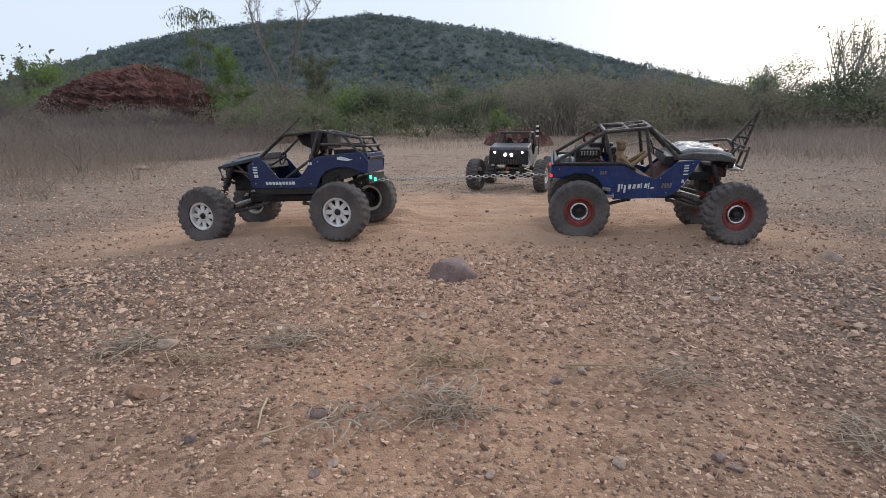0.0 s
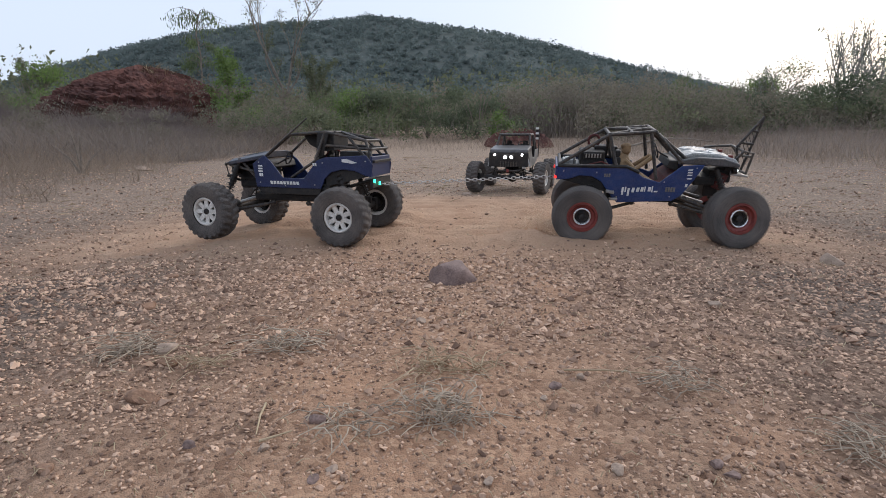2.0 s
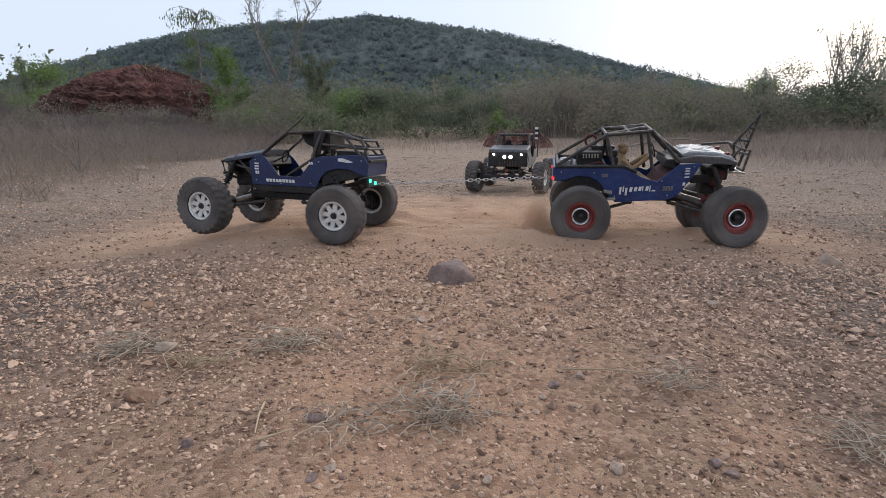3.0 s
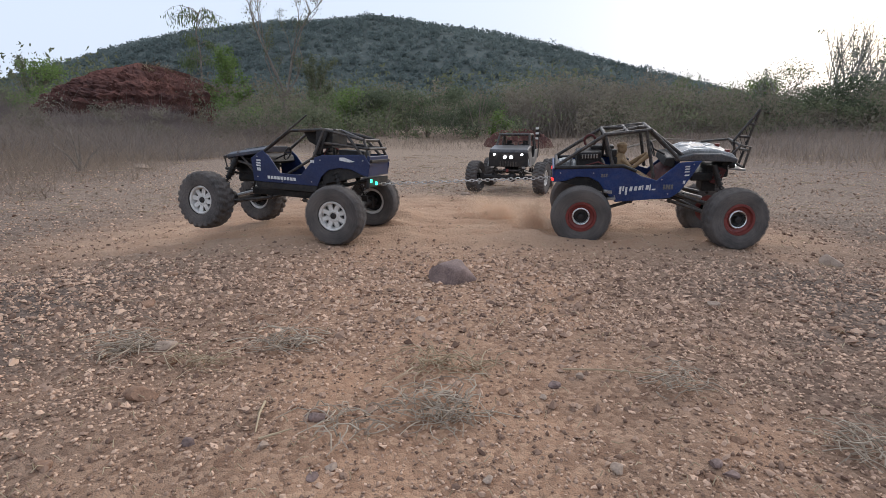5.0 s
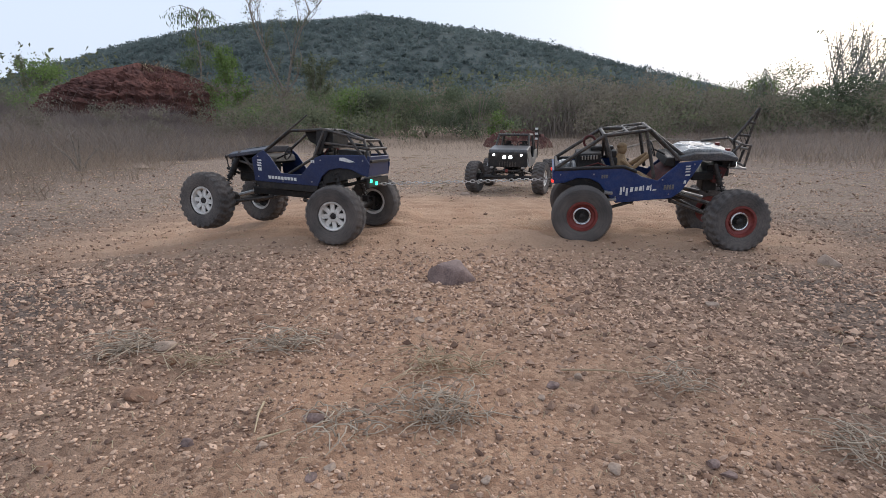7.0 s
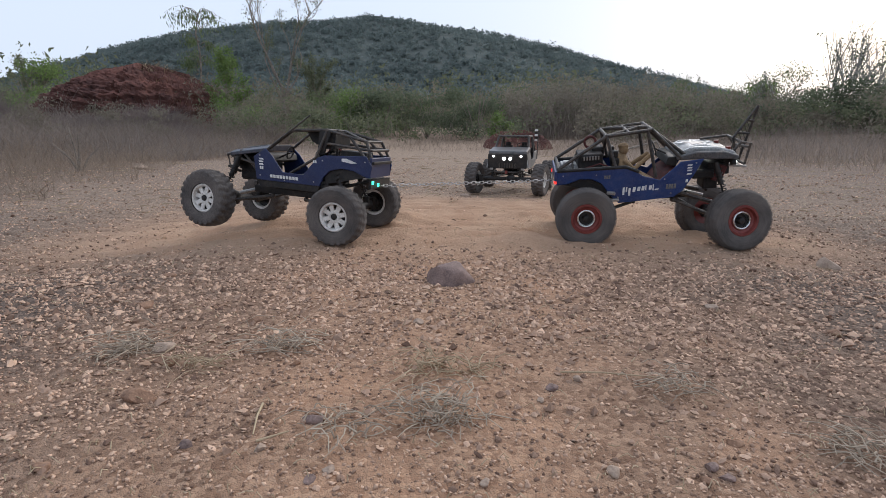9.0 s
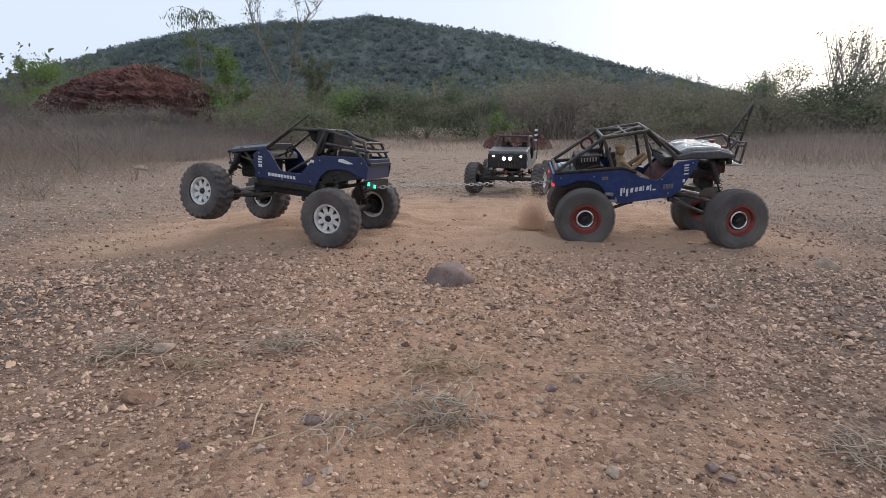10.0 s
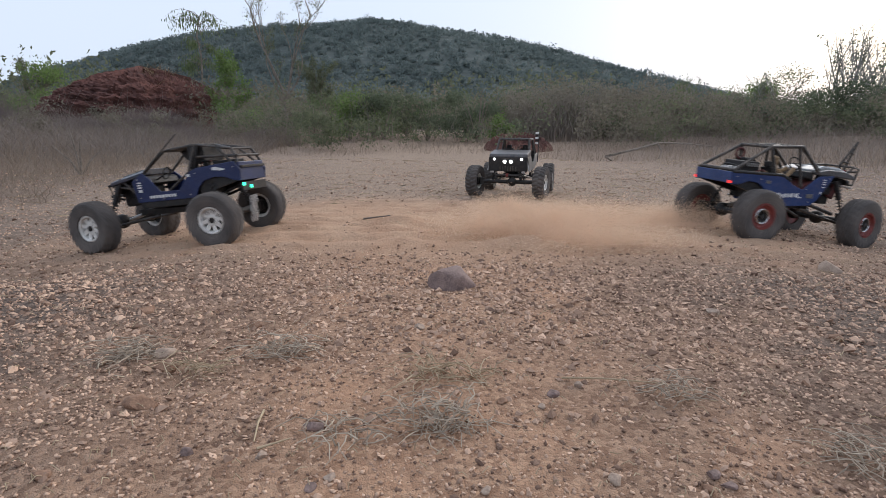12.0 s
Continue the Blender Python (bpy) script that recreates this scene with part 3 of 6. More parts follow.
    x, y = x[keep], y[keep]
    n = len(x)
    near = np.clip((np.hypot(x, y) - 2) / 4, 0.25, 1)
    y = y * LONG
    c = 9000
    ex, ey = -1.75 - 3.4 * rng.random(c) ** 1.4, 2.15 + 3.2 * rng.random(c)
    keep = ex < -1.62 - 0.1 * ey + 0.22 * rough(ex, ey, 0.9)
    ex, ey = ex[keep], ey[keep]
    c = len(ex)
    stuff("edge_grass", [blades(ex, ey, relief(ex, ey), rng.uniform(0.03, 0.17, c) * np.clip(0.5 + 0.4 * (-1.6 - ex), 0.5, 1.3), rng.uniform(0.1, 1.4, c), rng.uniform(0.0014, 0.0032, c))], M_DRY_GRASS, "low dry grass along the edge of the clearing", "grass")
    stuff("dry_grass", [blades(x, y, relief(x, y), rng.uniform(0.06, 0.40, n) * near * np.where(x < -2, 1.0, 0.55), rng.uniform(0.05, 0.9, n), rng.uniform(0.002, 0.0055, n))], M_DRY_GRASS, "tall dry grass and weeds at the clearing's edge", "grass")


build_scrub()


def build_mound():
    """A dug heap with a steep broken face and worn ledges, falling away gently on one side."""
    n, m = 300, 90
    vs, us = np.meshgrid(np.linspace(0, 1, m), np.linspace(0, 2 * np.pi, n), indexing="ij")
    cx, sx = np.cos(us), np.sin(us)
    long = np.where(cx < 0, 2.65, 1.75)
    worn = rough(3 * cx + vs, 3 * sx - vs, 1.3)
    crag = np.abs(rough(3 * cx, 3 * sx + 9 * vs, 0.9)) + 0.6 * np.abs(rough(6 * cx + 3, 6 * sx + 16 * vs, 0.7))
    ledge = np.abs(((vs * 7 + 0.35 * worn + 0.3 * cx) % 1) - 0.5)
    steep = 3.0 + 1.6 * cx
    reach = (1 - vs ** steep) ** 0.7 * (1 + 0.05 * worn) + (0.10 * ledge - 0.035 * crag) * np.sin(np.pi * np.clip(vs, 0.02, 1)) ** 0.5
    x = -7.0 + long * reach * cx + 0.03 * crag
    y = 12.9 + 1.9 * reach * sx
    z = relief(x, y) - 0.1 + 1.50 * vs + 0.05 * worn * vs - 0.05 * crag * (vs > 0.1)
    i = np.arange((m - 1) * (n - 1))
    k = (i // (n - 1)) * n + i % (n - 1)
    me = array_mesh("earth_mound", np.stack([x, y, z], -1).reshape(-1, 3), np.stack([k, k + 1, k + n + 1, k + n], -1), M_RED_EARTH)
    tagged(new("earth_mound", me), "heap of dug red earth with worn ledges among dry grass", "earth mound")
    # dry grass that hangs over the broken end of the heap
    c = 900
    a, v = rng.uniform(-0.9, 0.5, c), rng.uniform(0.15, 0.95, c)
    r = (1 - v ** 1.6) ** 0.62
    gx, gy = -7.0 + 1.8 * r * np.cos(a), 12.9 + 1.9 * r * np.sin(a) - 0.03
    stuff("heap_grass", [blades(gx, gy, relief(gx, gy) + 1.5 * v - 0.1, rng.uniform(0.08, 0.26, c), rng.uniform(0.6, 2.0, c), rng.uniform(0.008, 0.018, c))], M_STRAW, "dry yellow grass hanging over the red earth heap", "grass")


build_mound()


def build_low_heap():
    us = np.linspace(-1, 1, 40)
    vv, uu = np.meshgrid(us, us, indexing="ij")
    x, y = 1.30 + 0.60 * uu, 6.3 + 0.4 * vv
    top = np.clip(1 - np.abs(uu) ** 2.4 - np.abs(vv) ** 2.4, 0, 1) ** 0.6
    y = y * LONG
    z = relief(x, y) - 0.03 + top * (0.34 - 0.14 * np.abs(rough(x, y + top, 0.3)))
    i = np.arange(39 * 39)
    k = (i // 39) * 40 + i % 39
    me = array_mesh("earth_mound", np.stack([x, y, z], -1).reshape(-1, 3), np.stack([k, k + 1, k + 41, k + 40], -1), M_RED_EARTH)
    tagged(new("earth_mound", me), "low heap of red earth before brown shrubs", "earth mound")


build_low_heap()


def tree(name, x, y, height, seed, label, leaf, leaf_count, leaf_size, forks=3, lean=0.0, bare=0.25, trunk=0.035, droop=0.0, spread=0.55, stems=1, bark=None):
    """A tapered trunk with limbs and twigs, and leaves along the outer twigs."""
    r = random.Random(seed)
    wood, ends = Shape(), []

    def grow(p, d, length, w, level):
        pts = [p]
        for _ in range(3):
            d = (d + Vector((r.uniform(-1, 1), r.uniform(-1, 1), r.uniform(-0.4, 0.6))) * 0.16).normalized()
            pts.append(pts[-1] + d * length / 3)
        wood.tube(pts, w, 5 if level else 7, w * 0.6)
        if level >= 2:
            ends.append(pts)
        if level < 4:
            for k in range(forks + (level == 0)):
                q = pts[3] if k == 0 else pts[r.randint(1, 3)]
                side = Vector((r.uniform(-1, 1), r.uniform(-1, 1), r.uniform(0.1, 0.9) - droop * level / 4)).normalized()
                grow(q, (d * (1 - spread) + side * spread).normalized(), length * r.uniform(0.55, 0.8), w * 0.52, level + 1)

    for k in range(stems):
        tilt = Vector((lean + (r.uniform(-0.45, 0.45) if stems > 1 else 0), r.uniform(-0.3, 0.3) if stems > 1 else 0, 1)).normalized()
        grow(Vector((0.02 * k, 0, -0.05)), tilt, height * 0.38 * (r.uniform(0.8, 1.1) if stems > 1 else 1), trunk, 0 if stems == 1 else 1)
    root = tagged(new(name), label, "tree")
    root.matrix_world = pose(*at(x, y))
    part("trunk", wood, bark or M_BARK, root, smooth=True)
    g = np.random.default_rng(seed)
    c = []
    for _ in range(leaf_count):
        pts = ends[g.integers(0, len(ends))]
        if (round(pts[0].x * 50) * 37 + seed * 11) % 100 < bare * 100:
            continue
        a = pts[g.integers(0, 3)]
        c.append(np.array(a) + g.normal(0, 0.35 * leaf_size + 0.05 * height / 3, 3))
    v, f = leaves(np.array(c), np.full(len(c), leaf_size))
    part("crown", array_mesh("crown", v, f, leaf), leaf, root)
    return root


def drooping_tree(x, y, height):
    """A slender stem whose arching top branches hang with long narrow leaves."""
    r = random.Random(8)
    root = tagged(new("slender_tree"), "slender young tree with drooping feathery green leaves", "tree")
    root.matrix_world = pose(*at(x, y))
    wood, c = Shape(), []
    stem = [Vector((0.05 * math.sin(2.2 * k), 0.03 * math.cos(k), height * 0.86 * k / 6 - 0.04)) for k in range(7)]
    wood.tube(stem, 0.030, 7, 0.012)
    for k in range(46):
        a, h = r.uniform(0, 6.28), r.uniform(0.32, 1.0) if k > 16 else r.uniform(0.9, 1.0)
        p = stem[0].lerp(stem[6], h)
        ln = r.uniform(0.4, 0.85) * (1.0 if h > 0.85 else 0.58)
        line = [p + Vector((math.cos(a) * ln * q, math.sin(a) * ln * q, ln * (0.95 * q - 0.9 * q * q))) for q in (0, 0.25, 0.5, 0.75, 1.0)]
        wood.tube(line, 0.007, 4, 0.002)
        for _ in range(22 if h > 0.85 else 44):
            q = line[r.randint(1, 4)].lerp(line[r.randint(2, 4)], r.random())
            c.append((q.x + r.gauss(0, 0.03), q.y + r.gauss(0, 0.03), q.z - r.uniform(0.0, 0.17)))
    part("trunk", wood, M_BARK, root, smooth=True)
    c = np.array(c)
    n = len(c)
    a = rng.uniform(0, 6.28, n)
    down = np.stack([0.35 * np.cos(a), 0.35 * np.sin(a), np.full(n, -1.0)], -1) * rng.uniform(0.03, 0.055, n)[:, None]
    side = np.stack([-np.sin(a), np.cos(a), np.zeros(n)], -1) * 0.011
    v = np.stack([c - down, c + side, c + down, c - side], 1).reshape(-1, 3)
    part("crown", array_mesh("crown", v, np.arange(4 * n).reshape(n, 4), M_LEAF_MID), M_LEAF_MID, root)


drooping_tree(-5.72, 13.1, 3.15)


def forked_tree(x, y, height):
    """A crooked stem that forks low into long bare limbs, with a few leaves at the tips."""
    r = random.Random(15)
    root = tagged(new("bare_tree"), "half-bare tree with long forked limbs and few leaves", "tree")
    root.matrix_world = pose(*at(x, y))
    wood, tips = Shape(), []

    def limb(p, d, length, w, level):
        pts = [p]
        for _ in range(5):
            d = (d + Vector((r.uniform(-1, 1), r.uniform(-1, 1), r.uniform(-0.3, 0.7))) * 0.20).normalized()
            pts.append(pts[-1] + d * length / 5)
        wood.tube(pts, w, 6, w * 0.45)
        if level == 3:
            tips.append(pts)
            return
        for k in range((0, 3, 4)[level]):
            q = pts[r.randint(2, 5)] if k else pts[5]
            limb(q, (d * 0.7 + Vector((r.uniform(-0.7, 0.7), r.uniform(-0.5, 0.5), r.uniform(0.0, 0.7)))).normalized(), length * r.uniform(0.35, 0.62), w * 0.45, level + 1)

    low = Vector((0, 0, height * 0.30))
    wood.tube([(0, 0, -0.05), (0.02, 0, height * 0.16), low], 0.045, 8, 0.034)
    for dx, dy, ln in ((-0.42, 0.1, 0.80), (-0.10, -0.15, 0.82), (0.25, 0.1, 0.86), (0.5, -0.1, 0.72), (-0.75, -0.1, 0.42), (0.8, 0.2, 0.45)):
        limb(low + Vector((0, 0, r.uniform(-0.25, 0.15))), Vector((dx, dy, 1)).normalized(), height * ln * 0.82, 0.024, 1)
    part("trunk", wood, M_BARK, root, smooth=True)
    g = np.random.default_rng(4)
    c = []
    for pts in tips:
        few = 46 if g.random() < 0.7 else 5
        for _ in range(few):
            c.append(np.array(pts[g.integers(1, 6)]) + g.normal(0, 0.055, 3))
    v, f = leaves(np.array(c), np.full(len(c), 0.022))
    part("crown", array_mesh("crown", v, f, M_LEAF_DULL), M_LEAF_DULL, root)


forked_tree(-3.83, 13.2, 3.0)
for tx, ty, th, seed, count, stems, text in ((8.35, 11.5, 2.45, 21, 2100, 9, "pale thin-stemmed tree fanning out above dark bushes"), (9.5, 12.0, 2.6, 27, 2500, 6, "thin leafy tree with pale stems beside dark bushes"),
                                             (7.35, 12.6, 1.6, 33, 2200, 5, "low thin-stemmed tree with sparse dark leaves")):
    tree("leafy_tree", tx, ty, th, seed, text, M_LEAF_TREE, count, 0.029, 3, 0.0, 0.5, 0.028, 0.0, 0.34, stems, M_PALE_BARK)
tree("sapling", 6.2, 13.6, 1.7, 31, "low spreading sapling with sparse leaves", M_LEAF_MID, 1800, 0.024, 3, -0.15, 0.4, 0.018)
tree("young_tree", -4.9, 12.4, 2.1, 41, "young tree with light green leaves behind dry grass", M_LEAF_GREEN, 5200, 0.026, 3, 0.0, 0.15, 0.022, 0.2)
tree("young_tree", -3.2, 14.6, 2.0, 43, "young olive-leaved tree behind dry grass", M_LEAF_DULL, 4200, 0.028, 3, 0.1, 0.2, 0.026, 0.1)
tree("young_tree", -13.3, 18.0, 2.3, 47, "dark spreading tree beyond the red earth heap", M_LEAF_DULL, 4200, 0.032, 3, 0.1, 0.2, 0.04, 0.1)


def bush(x, y, w, h, m, leaf, size, label):
    root = tagged(new("bush"), label, "bush", "bushes round the clearing")
    root.matrix_world = pose(*at(x, y))
    stems = Shape()
    for _ in range(9):
        a, s = random.uniform(0, 6.28), random.uniform(0.1, 0.5)
        stems.tube([(0, 0, -0.03), (math.cos(a) * s * w * 0.5, math.sin(a) * s * w * 0.5, h * 0.45), (math.cos(a) * s * w, math.sin(a) * s * w, h * random.uniform(0.7, 0.95))], 0.012, 5, 0.004)
    part("stem", stems, M_BARK, root)
    p = shrub_points(np.array([x]), np.array([y]), np.array([w]), np.array([h]), m) - np.array(at(x, y))
    v, f = leaves(p, np.full(m, size))
    part("foliage", array_mesh("foliage", v, f, leaf), leaf, root)


for bx, by, bw, bh, bm_, bl, bs, text in (
        (-4.45, 11.61, 0.45, 0.65, 1500, M_LEAF_GREEN, 0.028, "fresh green bush beside the red earth heap"),
        (-3.9, 11.16, 0.45, 0.6, 1500, M_LEAF_GREEN, 0.026, "small fresh green bush in dry grass"),
        (-2.6, 13.81, 1.0, 1.0, 3000, M_LEAF_MID, 0.026, "dark green bush behind dry grass"), (-0.9, 13.52, 1.1, 0.95, 3200, M_LEAF_MID, 0.026, "dark green bush behind dry grass"),
        (-1.6, 12.34, 0.8, 0.6, 2400, M_LEAF_MID, 0.024, "low dark green bush behind dry grass"), (2.2, 15.28, 1.2, 1.15, 3000, M_LEAF_MID, 0.028, "dark green bush among brown shrubs"),
        (1.15, 11.02, 0.30, 0.55, 1300, M_LEAF_GREEN, 0.024, "small fresh green bush among brown shrubs"), (8.8, 14.40, 1.3, 1.5, 4200, M_LEAF_MID, 0.026, "tall green bush beside the leafy trees"),
        (11.2, 13.81, 1.3, 1.2, 3600, M_LEAF_MID, 0.026, "tall green bush beside the leafy trees"), (6.6, 11.75, 0.9, 0.8, 2800, M_LEAF_MID, 0.024, "low green bush at the clearing's edge"),
        (-2.75, 11.6, 0.9, 0.85, 2600, M_LEAF_DULL, 0.026, "dusty olive bush behind dry grass"), (-2.05, 11.9, 0.75, 1.0, 2600, M_LEAF_GREEN, 0.026, "light green bush behind dry grass"),
        (-1.3, 11.8, 1.0, 0.9, 3600, M_LEAF_DARK, 0.026, "dark green bush behind dry grass"), (-0.35, 12.2, 1.2, 0.95, 4200, M_LEAF_DARK, 0.026, "broad dark green bush behind dry grass"),
        (0.75, 11.6, 0.9, 1.05, 4200, M_LEAF_DARK, 0.026, "tall dark green bush behind dry grass"),
        (8.4, 11.0, 1.3, 0.95, 5200, M_LEAF_DARK, 0.026, "dark bush below the pale thin-stemmed tree"), (9.6, 11.2, 1.2, 1.1, 5200, M_LEAF_DARK, 0.026, "dark bush below the leafy trees"),
        (7.1, 11.4, 1.0, 0.85, 4200, M_LEAF_DARK, 0.026, "dark bush at the clearing's edge"),
        (1.45, 13.22, 0.5, 0.75, 1500, M_LEAF_GREEN, 0.03, "bright green bush among brown shrubs"),
        (0.6, 14.40, 0.9, 1.0, 2400, M_LEAF_DULL, 0.03, "dusty olive bush among brown shrubs"),
        (-1.8, 16.16, 1.1, 1.1, 2600, M_LEAF_DULL, 0.032, "dusty olive bush among brown shrubs"),
        (-10.4, 13.81, 1.3, 1.4, 3000, M_LEAF_GREEN, 0.035, "green bush behind the red earth heap"),
        (7.2, 13.81, 1.0, 1.2, 3000, M_LEAF_GREEN, 0.03, "green bush below the thin-stemmed tree"),
        (5.6, 13.22, 1.0, 0.9, 2600, M_LEAF_DULL, 0.03, "dusty olive bush at the clearing's edge"),
        (8.6, 10.87, 1.2, 0.9, 3000, M_LEAF_DULL, 0.03, "dark bush below the leafy trees")):
    bush(bx, by, bw, bh, bm_, bl, bs, text)


# ---- crawlers: wheels and running gear ----
R_WHEEL = 0.0675


def tyre_mesh():
    """A wide tyre whose staggered lugs rise out of the carcass."""
    ring = [(-0.024, 0.034, 0), (-0.0285, 0.045, 0), (-0.0290, 0.053, 0), (-0.0275, 0.0585, 2), (-0.0245, 0.0615, 1), (-0.0165, 0.0630, 1), (-0.0050, 0.0635, 1), (0.0, 0.0635, 0),
            (0.0050, 0.0635, -1), (0.0165, 0.0630, -1), (0.0245, 0.0615, -1), (0.0275, 0.0585, -2), (0.0290, 0.053, 0), (0.0285, 0.045, 0), (0.024, 0.034, 0)]
    n, m, verts = 192, len(ring), []
    for k in range(n):
        t = 2 * math.pi * k / n
        for y, r, kind in ring:
            phase = (k / 8 + (0.25 if kind > 0 else 0.75) + abs(y) * 14) % 1
            if kind and phase < 0.58:
                r += 0.0038 if abs(kind) == 1 else 0.0026
                y += 0.0022 * (abs(kind) == 2) * (-1 if kind > 0 else 1)
            verts.append((r * math.cos(t), y, r * math.sin(t)))
    faces = [(k * m + i, k * m + i + 1, ((k + 1) % n) * m + i + 1, ((k + 1) % n) * m + i) for k in range(n) for i in range(m - 1)]
    return Shape().add(verts, faces).mesh("tyre", M_RUBBER, True)


def rim_white_mesh():
    """A dished eight-slot wheel with raised lip."""
    s = Shape().lathe([(-0.020, 0.0335), (0.021, 0.0335), (0.023, 0.031), (0.021, 0.0285), (0.012, 0.0270), (-0.019, 0.0275)], 40)
    for k in range(8):
        m = Euler((0, 2 * math.pi * k / 8, 0)).to_matrix()
        s.box(m @ Vector((0, 0.013, 0.019)), (0.0100, 0.0035, 0.0175), m)
    s.lathe([(0.011, 0.0070), (0.011, 0.0145), (0.0155, 0.0135), (0.0165, 0.0095), (0.0150, 0.0070)], 24)
    for k in range(6):
        m = Euler((0, 2 * math.pi * (k + 0.5) / 6, 0)).to_matrix()
        s.tube([m @ Vector((0, 0.013, 0.0110)), m @ Vector((0, 0.0180, 0.0110))], 0.0013, 6)
    return s.mesh("rim", M_RIM_WHITE, True)


def rim_red_mesh():
    """A deep dished beadlock rim."""
    s = Shape().lathe([(-0.020, 0.0335), (0.021, 0.0345), (0.0245, 0.0335), (0.0245, 0.029), (0.017, 0.0265), (0.012, 0.018), (-0.016, 0.017), (-0.019, 0.0275)], 40)
    for k in range(12):
        m = Euler((0, 2 * math.pi * k / 12, 0)).to_matrix()
        s.tube([m @ Vector((0, 0.023, 0.0312)), m @ Vector((0, 0.0262, 0.0312))], 0.0014, 6)
    return s.mesh("rim", M_RIM_RED, True)


def ring_mesh():
    return Shape().lathe([(0.0125, 0.0195), (0.0175, 0.0195), (0.0185, 0.0180), (0.0175, 0.0165), (0.004, 0.0160), (0.004, 0.0185)], 36).mesh("trim_ring", M_CHROME, True)


def hub_mesh():
    s = Shape().lathe([(-0.022, 0.0005), (-0.022, 0.015), (0.003, 0.015), (0.005, 0.008), (0.0180, 0.0064), (0.0192, 0.0005)], 20)
    # added black disc stands in for the shade behind the rim's openings
    s.lathe([(0.004, 0.006), (0.004, 0.0266), (0.000, 0.0266), (0.000, 0.006)], 28)
    for k in range(3):
        m = Euler((0, 2 * math.pi * k / 3, 0)).to_matrix()
        s.box(m @ Vector((0, -0.004, 0.018)), (0.008, 0.004, 0.022), m)
    return s.mesh("wheel", M_BLACK, True)


TYRE, RIM_W, RIM_R, RING, HUB = tyre_mesh(), rim_white_mesh(), rim_red_mesh(), ring_mesh(), hub_mesh()
for me in (TYRE, RIM_W, RIM_R, RING, HUB):
    me.transform(Matrix.Diagonal((1, 0.82, 1, 1)))


def spring(length, r, turns, w):
    n = turns * 10
    return Shape().tube([(length * k / n, r * math.cos(2 * math.pi * k / 10), r * math.sin(2 * math.pi * k / 10)) for k in range(n + 1)], w, 5)


def aim(p, q):
    """A pose at p whose x axis points to q."""
    d = (Vector(q) - Vector(p)).normalized()
    return Matrix.Translation(p) @ d.to_track_quat("X", "Z").to_matrix().to_4x4()


SIZED = {}


def sized(me, r):
    """The same wheel mesh for another wheel radius."""
    key = (me.name, r)
    if r == R_WHEEL:
        return me
    if key not in SIZED:
        SIZED[key] = me.copy()
        SIZED[key].transform(Matrix.Diagonal((r / R_WHEEL, 1.04, r / R_WHEEL, 1)))
    return SIZED[key]


def running_gear(root, wheelbase, track, rim, rim_label, ring=False, r=R_WHEEL, rods=None):
    """Four wheels, two axles, links and dampers. Returns what motions() needs."""
    gear = {"root": root, "r": r, "wb": wheelbase, "tr": track, "wheels": [], "axles": [], "links": [], "dampers": []}
    for fx in (1, -1):
        axle = Shape().tube([(0, -track / 2 + 0.02, 0), (0, track / 2 - 0.02, 0)], 0.0085, 10)
        axle.ball((0.004, 0.018, 0), (0.020, 0.021, 0.020))
        for sy in (-1, 1):
            axle.box((0, sy * (track / 2 - 0.030), 0.0), (0.018, 0.016, 0.030))
            axle.box((0.0, sy * 0.055, 0.012), (0.014, 0.010, 0.018))
        ax = part("front_axle" if fx > 0 else "rear_axle", axle, M_BLACK, root, "black axle housing", True)
        ax.matrix_basis = pose(fx * wheelbase / 2, 0, r)
        gear["axles"].append((ax, fx))
        for sy in (1, -1):
            w = part("wheel", sized(HUB, r), M_BLACK, root, rim_label)
            part("tyre", sized(TYRE, r), M_RUBBER, w, "dusty lugged rubber tyre")
            part("rim", sized(rim, r), M_RIM_RED, w)
            if ring:
                part("trim_ring", sized(RING, r), M_CHROME, w, "bright metal ring")
            w.matrix_basis = pose(fx * wheelbase / 2, sy * track / 2, r, 0, 0, 0 if sy > 0 else 180)
            gear["wheels"].append((w, fx, sy))
            a, b = Vector((fx * 0.045, sy * 0.035, 0.082)), Vector((fx * (wheelbase / 2 - 0.008), sy * 0.070, r - 0.008))
            n = (b - a).length
            link = Shape().tube([(0, 0, 0), (n, 0, 0)], 0.0040, 8).ball((0, 0, 0), (0.006, 0.006, 0.006)).ball((n, 0, 0), (0.006, 0.006, 0.006))
            gear["links"].append((part("suspension_link", link, rods or M_STEEL, root, "bare suspension link", True), a, fx, b))
            a, b = Vector((fx * (wheelbase / 2 - 0.035), sy * 0.050, 0.170)), Vector((fx * (wheelbase / 2 - 0.004), sy * 0.066, r + 0.012))
            n = (b - a).length
            damper = part("damper", Shape().tube([(0, 0, 0), (n * 0.55, 0, 0)], 0.0060, 10).tube([(n * 0.5, 0, 0), (n, 0, 0)], 0.0022, 8).ball((n, 0, 0), (0.005, 0.005, 0.005)), M_BLACK, root, "black coil-over damper", True)
            part("spring", spring(n * 0.72, 0.0085, 7, 0.0012), M_BLACK, damper, "", True).location = (n * 0.16, 0, 0)
            gear["dampers"].append((damper, a, fx, b))
    spine = Shape().box((0, 0, 0.092), (0.19, 0.062, 0.016)).box((0, 0, 0.112), (0.12, 0.05, 0.03))
    part("skid_plate", spine, M_BLACK, root, "black skid plate and gearbox", bevel=0.002)
    for fx in (1, -1):
        part("drive_shaft", Shape().tube([(fx * 0.06, 0.008, 0.10), (fx * (wheelbase / 2 - 0.02), 0.012, r + 0.006)], 0.005, 8), M_STEEL, root, "", True)
    return gear


